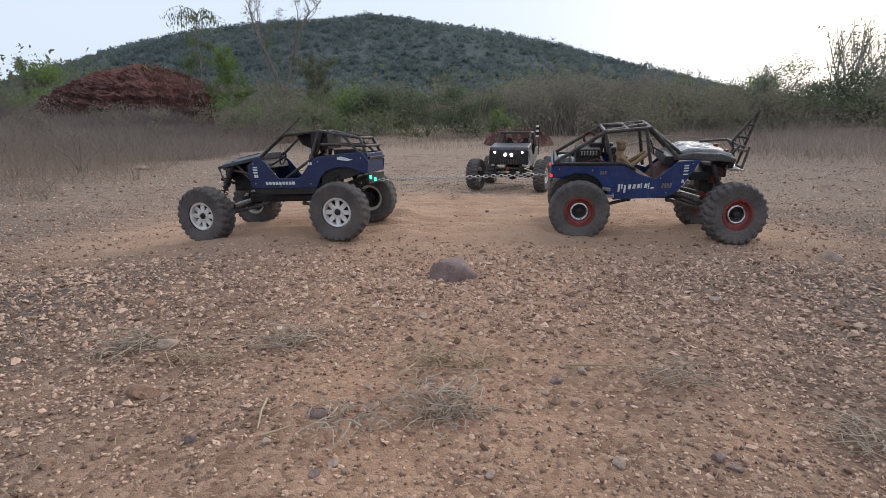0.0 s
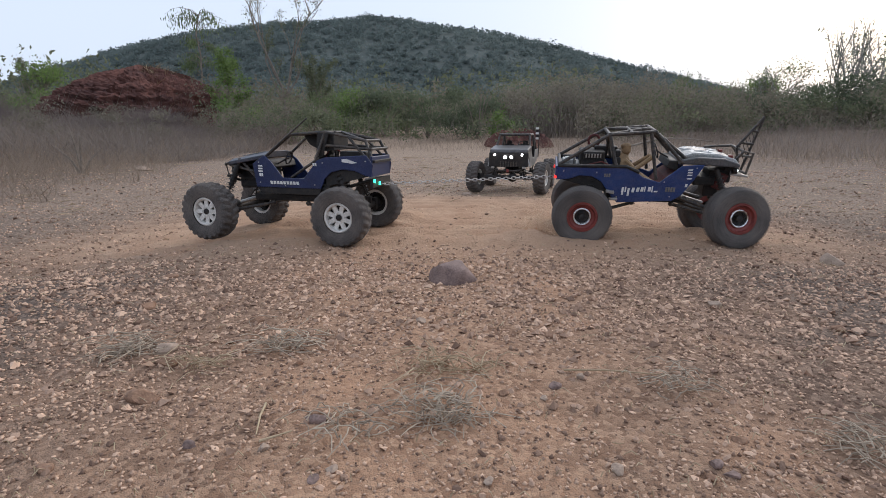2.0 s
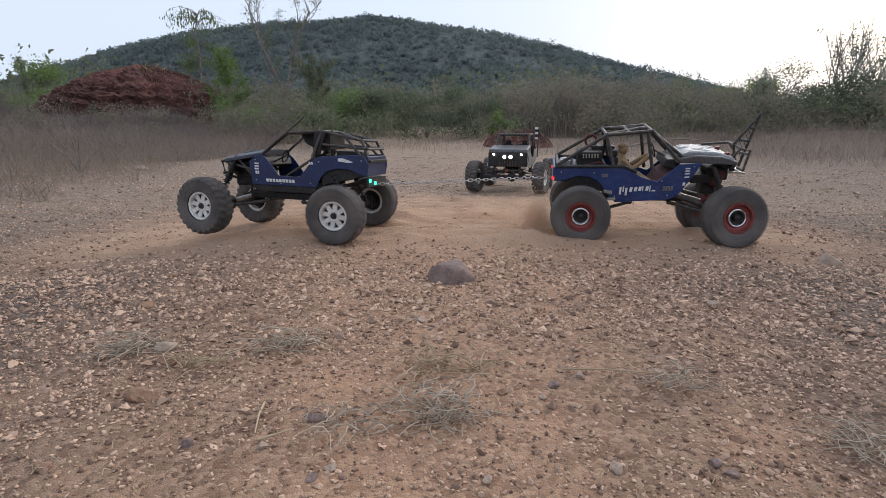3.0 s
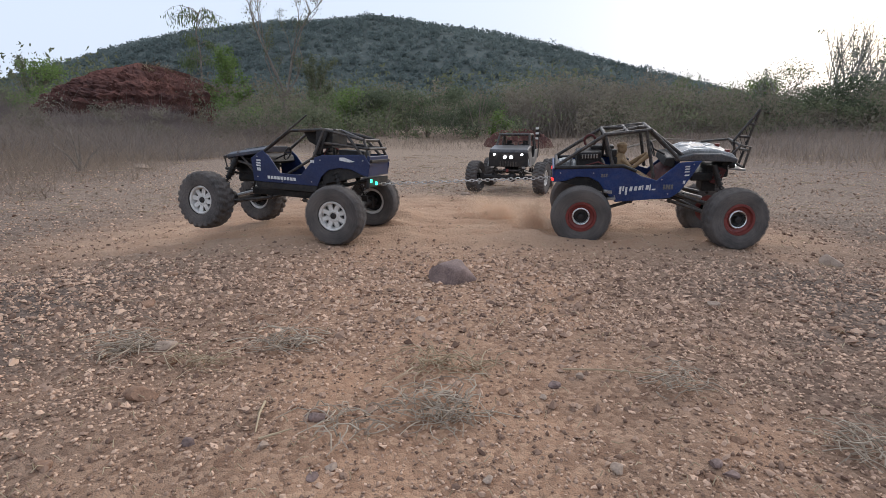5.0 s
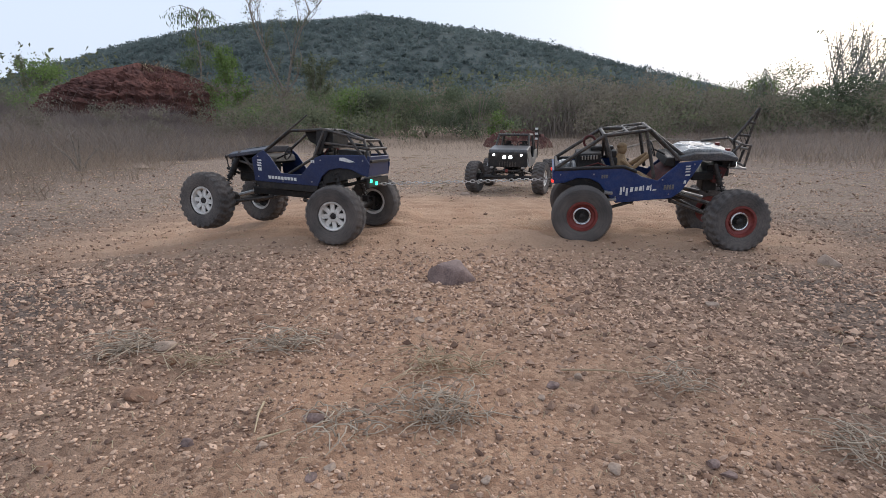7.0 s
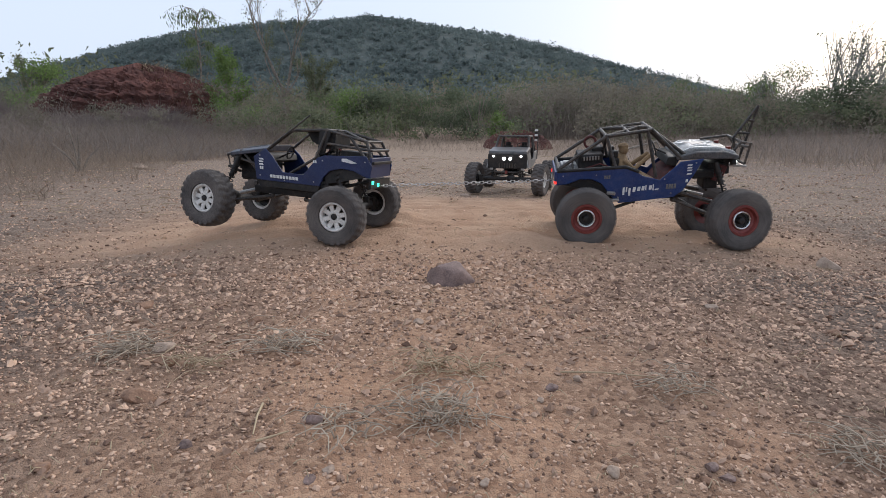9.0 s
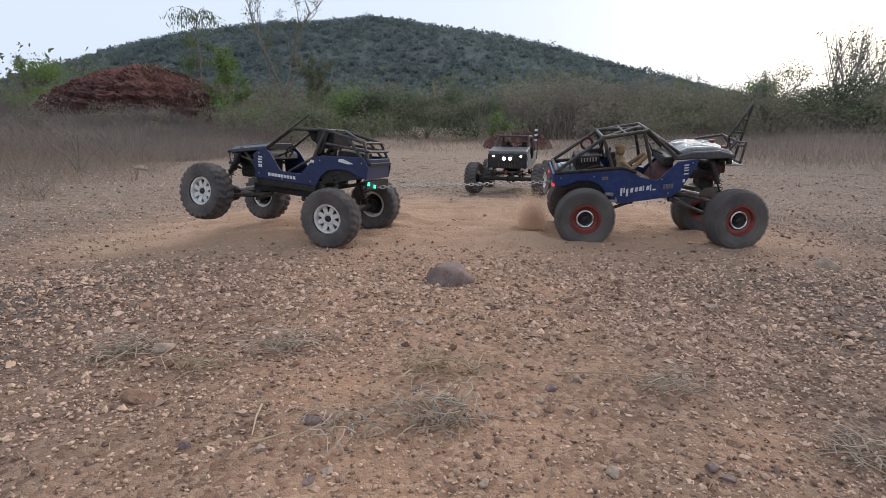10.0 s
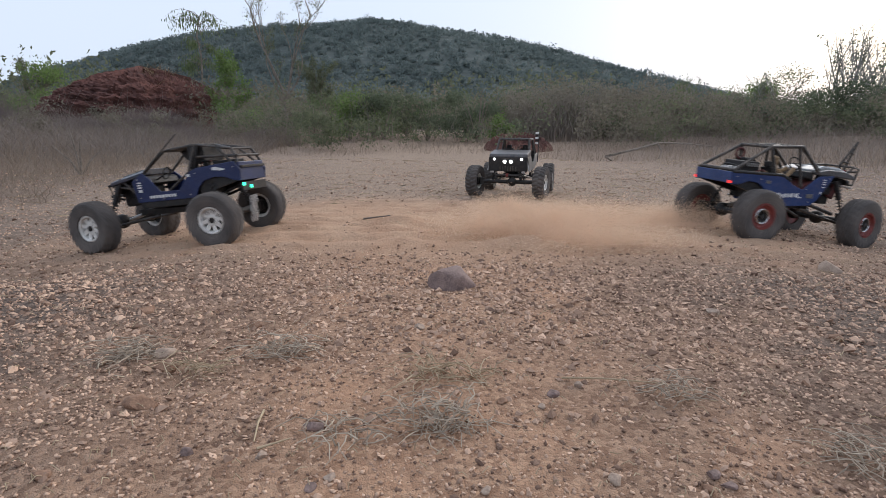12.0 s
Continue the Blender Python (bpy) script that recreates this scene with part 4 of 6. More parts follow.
def cage(root, runs, r, material, label=""):
    """Each bar of a roll cage as a part."""
    for run in runs:
        s = Shape().tube(run, r, 8)
        for p in run:
            s.ball(p, (r * 1.15,) * 3, 8)
        part("cage_bar", s, material, root, label, True)


def mirrored(runs):
    return runs + [[(x, -y, z) for x, y, z in run] for run in runs]


def steering_wheel(root, c, r):
    ring = [(c[0] - 0.3 * r * math.sin(t), c[1] + r * math.cos(t), c[2] + r * math.sin(t)) for t in (2 * math.pi * k / 16 for k in range(17))]
    s = Shape().tube(ring, 0.0018, 6).tube([ring[0], ring[8]], 0.0015, 6).tube([c, (c[0] + 0.03, c[1], c[2] - 0.015)], 0.002, 6)
    part("steering_wheel", s, M_BLACK, root, "", True)


def seat(root, x, y, z, material, label):
    s = Shape().box((x, y, z), (0.045, 0.040, 0.014)).box((x - 0.024, y, z + 0.032), (0.012, 0.040, 0.062), Euler((0, -0.2, 0)).to_matrix())
    s.box((x - 0.030, y, z + 0.070), (0.012, 0.022, 0.016))
    part("seat", s, material, root, label, bevel=0.003)


def bars(root, x0, x1, z0, z1, y, n, material, label, name="decal"):
    """Plain slanted bars in place of lettering."""
    w = (x1 - x0) / n
    for k in range(n):
        a = x0 + w * k
        s = Shape().prism([(a, z0), (a + w * 0.72, z0), (a + w * 0.85, z1), (a + w * 0.13, z1)], y - 0.0006, y + 0.0006)
        part(name, s, material, root, label)


# ---- the navy crawler ----
def navy_crawler():
    root = tagged(new("toy_rock_crawler"), "navy blue radio-controlled rock crawler with dusty white rims", "toy truck")
    gear = running_gear(root, 0.3306, 0.235, RIM_W, "wheel with white slotted rim", rods=M_TUBE)
    side = [(0.068, 0.119), (0.076, 0.172), (0.047, 0.192), (0.030, 0.178), (0.002, 0.142), (-0.049, 0.141), (-0.082, 0.183), (-0.100, 0.190), (-0.198, 0.197), (-0.213, 0.176),
            (-0.209, 0.149), (-0.194, 0.152), (-0.170, 0.162), (-0.142, 0.164), (-0.115, 0.157), (-0.100, 0.142), (-0.090, 0.119)]
    for sy in (1, -1):
        part("side_panel", Shape().prism(side, sy * 0.066, sy * 0.062), M_NAVY, root, "navy painted side panel", bevel=0.0012)
        part("sill", Shape().prism([(0.066, 0.119), (-0.090, 0.119), (-0.085, 0.104), (0.060, 0.104)], sy * 0.064, sy * 0.050), M_BLACK, root, "", bevel=0.001)
        part("inner_arch", Shape().prism([(-0.100, 0.180), (-0.195, 0.186), (-0.200, 0.150), (-0.100, 0.125)], sy * 0.0595, sy * 0.046), M_BLACK, root)
    bars(root, -0.038, 0.034, 0.127, 0.134, 0.067, 9, M_WHITE, "white decal bar")
    for k, z in enumerate((0.166, 0.160, 0.154)):
        bars(root, 0.050, 0.064, z, z + 0.0035, 0.067, 1, M_WHITE, "white stripe")
    bars(root, 0.050, 0.060, 0.144, 0.151, 0.067, 2, M_WHITE, "white decal bars")
    bars(root, -0.082, -0.072, 0.171, 0.177, 0.067, 2, M_WHITE, "white decal bars")
    part("decal", Shape().prism([(-0.142, 0.187), (-0.152, 0.188), (-0.178, 0.180), (-0.165, 0.178), (-0.142, 0.181)], 0.0655, 0.0675), M_WHITE, root, "white crescent decal")
    hood = Shape().add([(0.043, -0.058, 0.194), (0.043, 0.058, 0.194), (0.148, 0.050, 0.174), (0.148, -0.050, 0.174), (0.043, -0.040, 0.201), (0.043, 0.040, 0.201), (0.146, 0.036, 0.180), (0.146, -0.036, 0.180),
                        (0.043, -0.058, 0.186), (0.043, 0.058, 0.186), (0.148, 0.050, 0.166), (0.148, -0.050, 0.166)],
                       [(4, 5, 6, 7), (0, 4, 7, 3), (5, 1, 2, 6), (3, 7, 6, 2), (0, 1, 5, 4), (0, 3, 11, 8), (1, 9, 10, 2), (3, 2, 10, 11), (8, 11, 10, 9), (0, 8, 9, 1)])
    part("hood", hood, M_DARK_HOOD, root, "dark blue-black hood", bevel=0.0015)
    part("decal", Shape().add([(0.060, 0.034, 0.1990), (0.060, 0.006, 0.1990), (0.120, 0.006, 0.1876), (0.120, 0.032, 0.1876), (0.060, 0.034, 0.2002), (0.060, 0.006, 0.2002), (0.120, 0.006, 0.1888), (0.120, 0.032, 0.1888)],
                              [(4, 5, 6, 7), (0, 3, 2, 1), (0, 1, 5, 4), (2, 3, 7, 6), (1, 2, 6, 5), (0, 4, 7, 3)]), M_SILVER, root, "grey hood decal")
    part("grille", Shape().box((0.138, 0, 0.158), (0.012, 0.09, 0.028)).box((0.110, 0, 0.150), (0.06, 0.05, 0.03)), M_BLACK, root, "", bevel=0.002)
    part("dashboard", Shape().prism([(0.045, 0.184), (0.034, 0.178), (0.030, 0.164), (0.045, 0.158)], -0.056, 0.056), M_BLACK, root, bevel=0.002)
    part("cockpit_tub", Shape().box((-0.035, 0, 0.118), (0.15, 0.118, 0.010)).box((-0.105, 0, 0.152), (0.008, 0.118, 0.06)), M_BLACK, root, bevel=0.002)
    for sy in (1, -1):
        seat(root, -0.045, sy * 0.028, 0.132, M_BLACK, "black bucket seat")
    steering_wheel(root, (0.004, 0.028, 0.186), 0.014)
    part("rear_panel", Shape().box((-0.207, 0, 0.172), (0.006, 0.124, 0.045)), M_NAVY, root, "navy tail panel", bevel=0.0015)
    part("rear_deck", Shape().box((-0.160, 0, 0.183), (0.11, 0.118, 0.006)), M_BLACK, root, bevel=0.001)
    part("rear_frame", Shape().tube([(-0.10, 0.035, 0.110), (-0.205, 0.035, 0.142), (-0.205, -0.035, 0.142), (-0.10, -0.035, 0.110)], 0.0035).box((-0.208, 0.0, 0.135), (0.006, 0.12, 0.020)), M_BLACK, root, "", True)
    for y, z in ((0.060, 0.1405), (0.026, 0.1330)):
        part("tail_light", Shape().box((-0.2145, y, z), (0.004, 0.0036, 0.0075)), L_GREEN, root, "green lit tail light")
    runs = mirrored([[(0.042, 0.055, 0.193), (-0.013, 0.047, 0.239)], [(-0.013, 0.047, 0.239), (-0.095, 0.047, 0.246), (-0.190, 0.047, 0.228)], [(-0.190, 0.047, 0.228), (-0.206, 0.056, 0.194)],
                     [(-0.095, 0.047, 0.245), (-0.078, 0.060, 0.186)], [(-0.100, 0.050, 0.216), (-0.205, 0.053, 0.210)], [(-0.150, 0.047, 0.2365), (-0.190, 0.057, 0.195)], [(-0.012, 0.050, 0.142), (-0.082, 0.058, 0.186)]])
    runs += [[(-0.013, -0.047, 0.239), (-0.013, 0.047, 0.239)], [(-0.095, -0.047, 0.246), (-0.095, 0.047, 0.246)], [(-0.190, -0.047, 0.228), (-0.190, 0.047, 0.228)], [(-0.095, -0.047, 0.246), (-0.190, 0.047, 0.228)],
             [(-0.100, -0.050, 0.216), (-0.100, 0.050, 0.216)], [(-0.205, -0.053, 0.210), (-0.205, 0.053, 0.210)], [(-0.10, 0.0, 0.190), (-0.10, 0.0, 0.246)]]
    # shock towers and braces of the open front bay
    runs += mirrored([[(0.070, 0.046, 0.128), (0.118, 0.046, 0.180)], [(0.140, 0.040, 0.128), (0.120, 0.048, 0.180)], [(0.066, 0.050, 0.150), (0.146, 0.044, 0.166)]])
    cage(root, runs, 0.0032, M_TUBE)
    part("roof_panel", Shape().box((-0.054, 0, 0.2415), (0.080, 0.094, 0.003), Euler((0, 0.085, 0)).to_matrix()).prism([(-0.012, 0.238), (-0.098, 0.246), (-0.104, 0.206), (-0.060, 0.200), (-0.026, 0.216)], -0.022, -0.019)
         .prism([(-0.078, 0.243), (-0.106, 0.244), (-0.090, 0.192), (-0.076, 0.190)], 0.050, 0.046)
         .prism([(-0.085, 0.244), (-0.112, 0.244), (-0.112, 0.206), (-0.094, 0.204)], -0.045, 0.038), M_BLACK, root, "black roof and side net")
    part("aerial_pole", Shape().tube([(0.050, 0.060, 0.186), (-0.058, 0.056, 0.276)], 0.0030, 8, 0.0016), M_TUBE, root, "dark pole along the windscreen pillar", True)
    bump = [[(0.150, y, 0.172), (0.166, y, 0.168), (0.158, y, 0.138), (0.130, y, 0.130)] for y in (0.034, -0.034)] + [[(0.166, -0.034, 0.168), (0.166, 0.034, 0.168)], [(0.158, -0.04, 0.140), (0.158, 0.04, 0.140)]]
    for run in bump:
        part("bumper_bar", Shape().tube(run, 0.0034), M_TUBE, root, "", True)
    part("engine_bay", Shape().box((0.094, 0, 0.150), (0.082, 0.050, 0.040)).box((0.112, 0.0, 0.128), (0.05, 0.046, 0.03)), M_BLACK, root, "black front bay", bevel=0.003)
    part("servo", Shape().box((0.125, 0.0, 0.122), (0.022, 0.040, 0.024)).box((0.125, 0, 0.137), (0.012, 0.05, 0.006)), M_BLACK, root, bevel=0.002)
    for sy in (1, -1):
        for bx, bz in ((0.058, 0.130), (-0.004, 0.124), (-0.076, 0.128), (-0.096, 0.178), (-0.196, 0.184), (0.060, 0.176)):
            part("panel_screw", Shape().tube([(bx, sy * 0.0655, bz), (bx, sy * 0.0672, bz)], 0.0016, 8), M_STEEL, root, "", True)
        part("seat_belt", Shape().box((-0.058, sy * 0.028, 0.166), (0.003, 0.006, 0.05), Euler((0, -0.2, 0)).to_matrix()), M_GREY_BODY, root, "grey seat belt")
    part("battery_pack", Shape().box((-0.150, 0.0, 0.194), (0.062, 0.046, 0.018)), M_BLACK, root, bevel=0.002)
    part("cable", Shape().tube([(-0.118, 0.010, 0.200), (-0.100, 0.022, 0.214), (-0.080, 0.012, 0.190), (-0.072, 0.0, 0.160)], 0.0018, 6), M_RIM_RED, root, "thin red power cable", True)
    part("mounting_clip", Shape().box((0.046, 0.060, 0.111), (0.016, 0.004, 0.006), Euler((0, 0.5, 0)).to_matrix()), M_STEEL, root)
    running = {ob for key in ("wheels", "axles", "links", "dampers") for ob in (row[0] for row in gear[key])}
    for ob in root.children:
        if ob not in running:
            ob.data.transform(Matrix.Diagonal((1.045, 1, 1.02, 1)))
    return gear


# ---- the blue crawler with the silver hood ----
BLUE_FIT = Matrix.Translation((-0.012, 0, 0)) @ Matrix.Diagonal((0.953, 1, 1, 1))


def blue_crawler():
    root = tagged(new("toy_rock_crawler"), "bright blue radio-controlled rock crawler with silver hood and red rims", "toy truck")
    gear = running_gear(root, 0.3320, 0.238, RIM_R, "wheel with red beadlock rim", True, 0.0695, M_TUBE)
    side = [(-0.228, 0.140), (-0.224, 0.172), (-0.062, 0.173), (-0.040, 0.166), (-0.020, 0.152), (0.019, 0.140), (0.066, 0.180), (0.117, 0.184), (0.098, 0.150), (0.073, 0.112), (0.053, 0.098), (-0.076, 0.089),
            (-0.096, 0.109), (-0.117, 0.138), (-0.140, 0.150), (-0.170, 0.152), (-0.198, 0.142)]
    for sy in (1, -1):
        part("side_panel", Shape().prism(side, sy * 0.070, sy * 0.066), M_BLUE, root, "bright blue side panel", bevel=0.0012)
        part("inner_arch", Shape().prism([(-0.100, 0.168), (-0.218, 0.168), (-0.222, 0.142), (-0.100, 0.112)], sy * 0.063, sy * 0.046), M_BLACK, root)
        part("top_rail", Shape().tube([(-0.224, sy * 0.068, 0.174), (-0.060, sy * 0.068, 0.175), (-0.030, sy * 0.068, 0.162)], 0.0044), M_BLACK, root, "", True)
        part("step_tab", Shape().box((-0.095, sy * 0.074, 0.116), (0.020, 0.010, 0.007), Euler((0, 0.15, 0)).to_matrix()).box((-0.086, sy * 0.074, 0.099), (0.020, 0.010, 0.006)), M_STEEL, root, "scuffed grey step tab", bevel=0.001)
    for sy in (-1, 1):
        for k, (x, z, w, h) in enumerate(((-0.068, 0.118, 0.006, 0.018), (-0.060, 0.122, 0.004, 0.012), (-0.054, 0.116, 0.006, 0.018), (-0.044, 0.121, 0.008, 0.011), (-0.033, 0.122, 0.008, 0.010), (-0.023, 0.123, 0.008, 0.010),
                                          (-0.014, 0.124, 0.003, 0.012), (-0.006, 0.124, 0.008, 0.010), (0.003, 0.124, 0.003, 0.014), (0.008, 0.119, 0.010, 0.003))):
            s = Shape().prism([(x, z - h / 2), (x + w * 0.8, z - h / 2), (x + w, z + h / 2), (x + w * 0.2, z + h / 2)], sy * 0.0712, sy * 0.0695)
            part("decal", s, M_WHITE, root, "white decal bar")
        for z in (0.170, 0.164, 0.158, 0.150):
            bars(root, 0.080, 0.094, z, z + 0.003, sy * 0.0708, 1, M_WHITE, "white stripe")
        bars(root, 0.078, 0.085, 0.132, 0.139, sy * 0.0708, 1, M_WHITE, "white square decal")
        bars(root, 0.034, 0.058, 0.119, 0.130, sy * 0.0708, 4, M_GREY_BODY, "faded grey decal bars")
    part("rear_panel", Shape().box((-0.227, 0, 0.158), (0.006, 0.136, 0.030)), M_BLUE, root, "blue tail panel", bevel=0.0015)
    part("rear_deck", Shape().box((-0.165, 0, 0.166), (0.115, 0.128, 0.005)), M_SILVER, root, "worn silver deck", bevel=0.001)
    part("floor_pan", Shape().box((-0.02, 0, 0.104), (0.15, 0.126, 0.008)).box((-0.10, 0, 0.135), (0.006, 0.126, 0.07)), M_BLACK, root, bevel=0.001)
    hood = [(0.058, 0.196), (0.090, 0.207), (0.150, 0.205), (0.190, 0.193), (0.198, 0.184), (0.195, 0.177), (0.110, 0.183), (0.058, 0.184)]
    part("hood", Shape().prism(hood, -0.050, 0.050), M_SILVER, root, "worn silver hood with white streaks", bevel=0.003)
    for sy in (1, -1):
        part("fender", Shape().prism([(0.058, 0.192), (0.100, 0.200), (0.160, 0.198), (0.196, 0.186), (0.196, 0.178), (0.110, 0.182), (0.058, 0.183)], sy * 0.0505, sy * 0.066), M_FENDER, root, "dark grey fender", bevel=0.003)
        part("hood_pin", Shape().tube([(0.178, sy * 0.040, 0.192), (0.178, sy * 0.040, 0.203)], 0.006, 10), M_RIM_RED, root, "dark red hood pin", True)
        part("headlight", Shape().tube([(0.186, sy * 0.045, 0.168), (0.196, sy * 0.045, 0.168)], 0.0075, 14), M_BLACK, root, "", True)
        part("headlight_lens", Shape().ball((0.196, sy * 0.045, 0.168), (0.003, 0.0045, 0.0045)), L_WHITE, root, "lit white headlight", True)
        part("tail_light", Shape().box((-0.2315, sy * 0.066, 0.147), (0.003, 0.004, 0.007)).box((-0.2285, sy * 0.0712, 0.147), (0.004, 0.0025, 0.006)), L_RED, root, "red lit tail light")
    def star(c, outer, z, material, label):
        """A five-pointed star lying on the hood."""
        rim = [(c[0] + (outer if k % 2 == 0 else outer * 0.42) * math.cos(math.pi * k / 5 + 0.3), c[1] + (outer if k % 2 == 0 else outer * 0.42) * 1.15 * math.sin(math.pi * k / 5 + 0.3)) for k in range(10)]
        low, high = [(x, y, z - 0.003 - 0.02 * (x - c[0])) for x, y in rim], [(x, y, z - 0.02 * (x - c[0])) for x, y in rim]
        hub = [(c[0], c[1], z)]
        part("hood_star", Shape().add(low + high + hub, [(k, (k + 1) % 10, 10 + (k + 1) % 10, 10 + k) for k in range(10)] + [(10 + k, 10 + (k + 1) % 10, 20) for k in range(10)]), material, root, label)

    star((0.116, 0.0), 0.046, 0.2078, M_WHITE, "scuffed white star on the hood")
    star((0.116, 0.0), 0.030, 0.2086, M_FENDER, "dark grey star inside the white one")
    for sy in (1, -1):
        part("hood_edge", Shape().prism([(0.060, 0.1965), (0.092, 0.2078), (0.150, 0.2058), (0.188, 0.1945), (0.188, 0.193), (0.150, 0.2040), (0.092, 0.2060), (0.060, 0.1948)], sy * 0.0440, sy * 0.0490), M_WHITE, root, "scuffed white edge line")
        for bx, bz in ((-0.210, 0.162), (-0.130, 0.160), (-0.078, 0.104), (0.046, 0.108), (0.100, 0.176), (0.030, 0.142)):
            part("panel_screw", Shape().tube([(bx, sy * 0.0695, bz), (bx, sy * 0.0716, bz)], 0.0017, 8), M_STEEL, root, "", True)
        bars(root, -0.112, -0.096, 0.150, 0.158, sy * 0.0708, 3, M_GREY_BODY, "faded grey decal bars")
        part("lower_arm", Shape().tube([(0.060, sy * 0.040, 0.104), (0.150, sy * 0.062, 0.078)], 0.0050, 8), M_TUBE, root, "dusty black lower arm", True)
    part("radio_box", Shape().box((-0.196, -0.020, 0.176), (0.034, 0.040, 0.016)).box((-0.196, -0.020, 0.185), (0.022, 0.026, 0.004)), M_SILVER, root, "worn silver box on the deck", bevel=0.002)
    part("battery_strap", Shape().tube([(-0.186, -0.055, 0.170), (-0.184, -0.030, 0.190), (-0.170, 0.030, 0.192), (-0.168, 0.056, 0.170)], 0.0026, 6), M_BLACK, root, "", True)
    part("cable", Shape().tube([(-0.160, -0.050, 0.172), (-0.120, -0.058, 0.184), (-0.092, -0.050, 0.172), (-0.074, -0.040, 0.150)], 0.0018, 6), M_RED_CLOTH, root, "thin red power cable", True)
    part("dashboard", Shape().prism([(0.060, 0.190), (0.040, 0.190), (0.034, 0.172), (0.060, 0.166)], -0.056, 0.056), M_BLACK, root, bevel=0.003)
    part("nose", Shape().box((0.182, 0, 0.172), (0.024, 0.076, 0.014)).box((0.165, 0, 0.150), (0.05, 0.06, 0.028)), M_BLACK, root, bevel=0.003)
    part("bumper_plate", Shape().box((0.205, 0, 0.156), (0.040, 0.078, 0.005), Euler((0, 0.12, 0)).to_matrix()), M_STEEL, root, "scuffed bright bumper plate", bevel=0.001)
    part("servo", Shape().box((0.150, 0, 0.118), (0.034, 0.050, 0.034)).box((0.128, 0, 0.140), (0.05, 0.078, 0.020)), M_BLACK, root, "black servo and front mount", bevel=0.003)
    for sy in (1, -1):
        part("shock_mount", Shape().box((0.166, sy * 0.030, 0.140), (0.024, 0.012, 0.040), Euler((0, 0.35, 0)).to_matrix()), M_RED_CLOTH, root, "dark red shock mount", bevel=0.003)
    runs = mirrored([[(-0.105, 0.054, 0.246), (0.000, 0.054, 0.254)], [(0.000, 0.054, 0.254), (0.066, 0.064, 0.188)], [(-0.105, 0.054, 0.246), (-0.220, 0.064, 0.178)], [(-0.105, 0.054, 0.246), (-0.085, 0.066, 0.176)],
                     [(-0.010, 0.054, 0.253), (0.010, 0.066, 0.150)], [(0.010, 0.050, 0.246), (0.076, 0.054, 0.194)]])
    runs += [[(-0.105, -0.054, 0.246), (-0.105, 0.054, 0.246)], [(0.000, -0.054, 0.254), (0.000, 0.054, 0.254)], [(-0.105, -0.054, 0.247), (0.0, 0.02, 0.254)], [(-0.105, 0.054, 0.247), (0.0, -0.01, 0.254)], [(-0.052, -0.054, 0.250), (-0.052, 0.054, 0.250)],
             [(-0.220, -0.064, 0.178), (-0.220, 0.064, 0.178)], [(-0.105, -0.054, 0.246), (-0.100, 0.054, 0.180)]]
    cage(root, runs, 0.0042, M_TUBE, "dusty black cage tube")
    for run in ([(0.222, 0.006, 0.160), (0.252, 0.0, 0.284)], [(0.200, -0.006, 0.215), (0.252, 0.0, 0.284)], [(0.200, -0.006, 0.215), (0.214, 0.0, 0.160)], [(0.212, 0, 0.225), (0.238, 0, 0.222)], [(0.230, 0, 0.253), (0.246, 0, 0.250)],
                [(0.140, 0.045, 0.208), (0.205, 0.045, 0.212), (0.222, 0.045, 0.190), (0.210, 0.045, 0.160)], [(0.185, -0.045, 0.188), (0.205, -0.045, 0.212), (0.226, -0.045, 0.208), (0.216, -0.045, 0.160)],
                [(0.205, -0.045, 0.212), (0.205, 0.045, 0.212)], [(0.222, -0.045, 0.200), (0.222, 0.045, 0.190)], [(0.216, -0.045, 0.162), (0.210, 0.045, 0.162)]):
        part("bumper_bar", Shape().tube(run, 0.0030), M_TUBE, root, "black bumper tube", True)
    net = Shape()
    for k in range(1, 9):
        a = Vector((0.200, 0, 0.215)).lerp(Vector((0.252, 0, 0.284)), k / 9)
        b = Vector((0.222, 0, 0.165)).lerp(Vector((0.252, 0, 0.284)), k / 9)
        net.tube([a, b], 0.0007, 4)
    part("bumper_net", net, M_BLACK, root, "thin black netting")
    part("engine", Shape().box((-0.140, 0, 0.186), (0.060, 0.070, 0.034)).box((-0.140, -0.036, 0.192), (0.045, 0.006, 0.014)).box((-0.118, 0.02, 0.206), (0.03, 0.04, 0.012)), M_BLACK, root, "black engine cover", bevel=0.003)
    for k in range(6):
        part("engine_slot", Shape().box((-0.156 + 0.007 * k, -0.0395, 0.194), (0.003, 0.002, 0.009)), M_STEEL, root)
    seat(root, -0.050, 0.030, 0.130, M_BLACK, "black bucket seat")
    seat(root, -0.050, -0.030, 0.130, M_BLACK, "black bucket seat")
    part("cockpit_lining", Shape().prism([(0.062, 0.168), (0.034, 0.150), (0.012, 0.122), (0.062, 0.115)], -0.058, 0.058), M_RED_CLOTH, root, "dark red cockpit lining", bevel=0.004)
    steering_wheel(root, (0.010, -0.030, 0.208), 0.017)
    part("spare_coil", Shape().tube([(-0.135 + 0.014 * math.cos(t), 0.02, 0.222 + 0.014 * math.sin(t)) for t in (2 * math.pi * k / 14 for k in range(15))], 0.0032), M_RED_CLOTH, root, "dark red ring on the deck", True)
    running = {ob for key in ("wheels", "axles", "links", "dampers") for ob in (row[0] for row in gear[key])}
    for ob in root.children:
        if ob not in running:
            ob.data.transform(BLUE_FIT)
    return gear


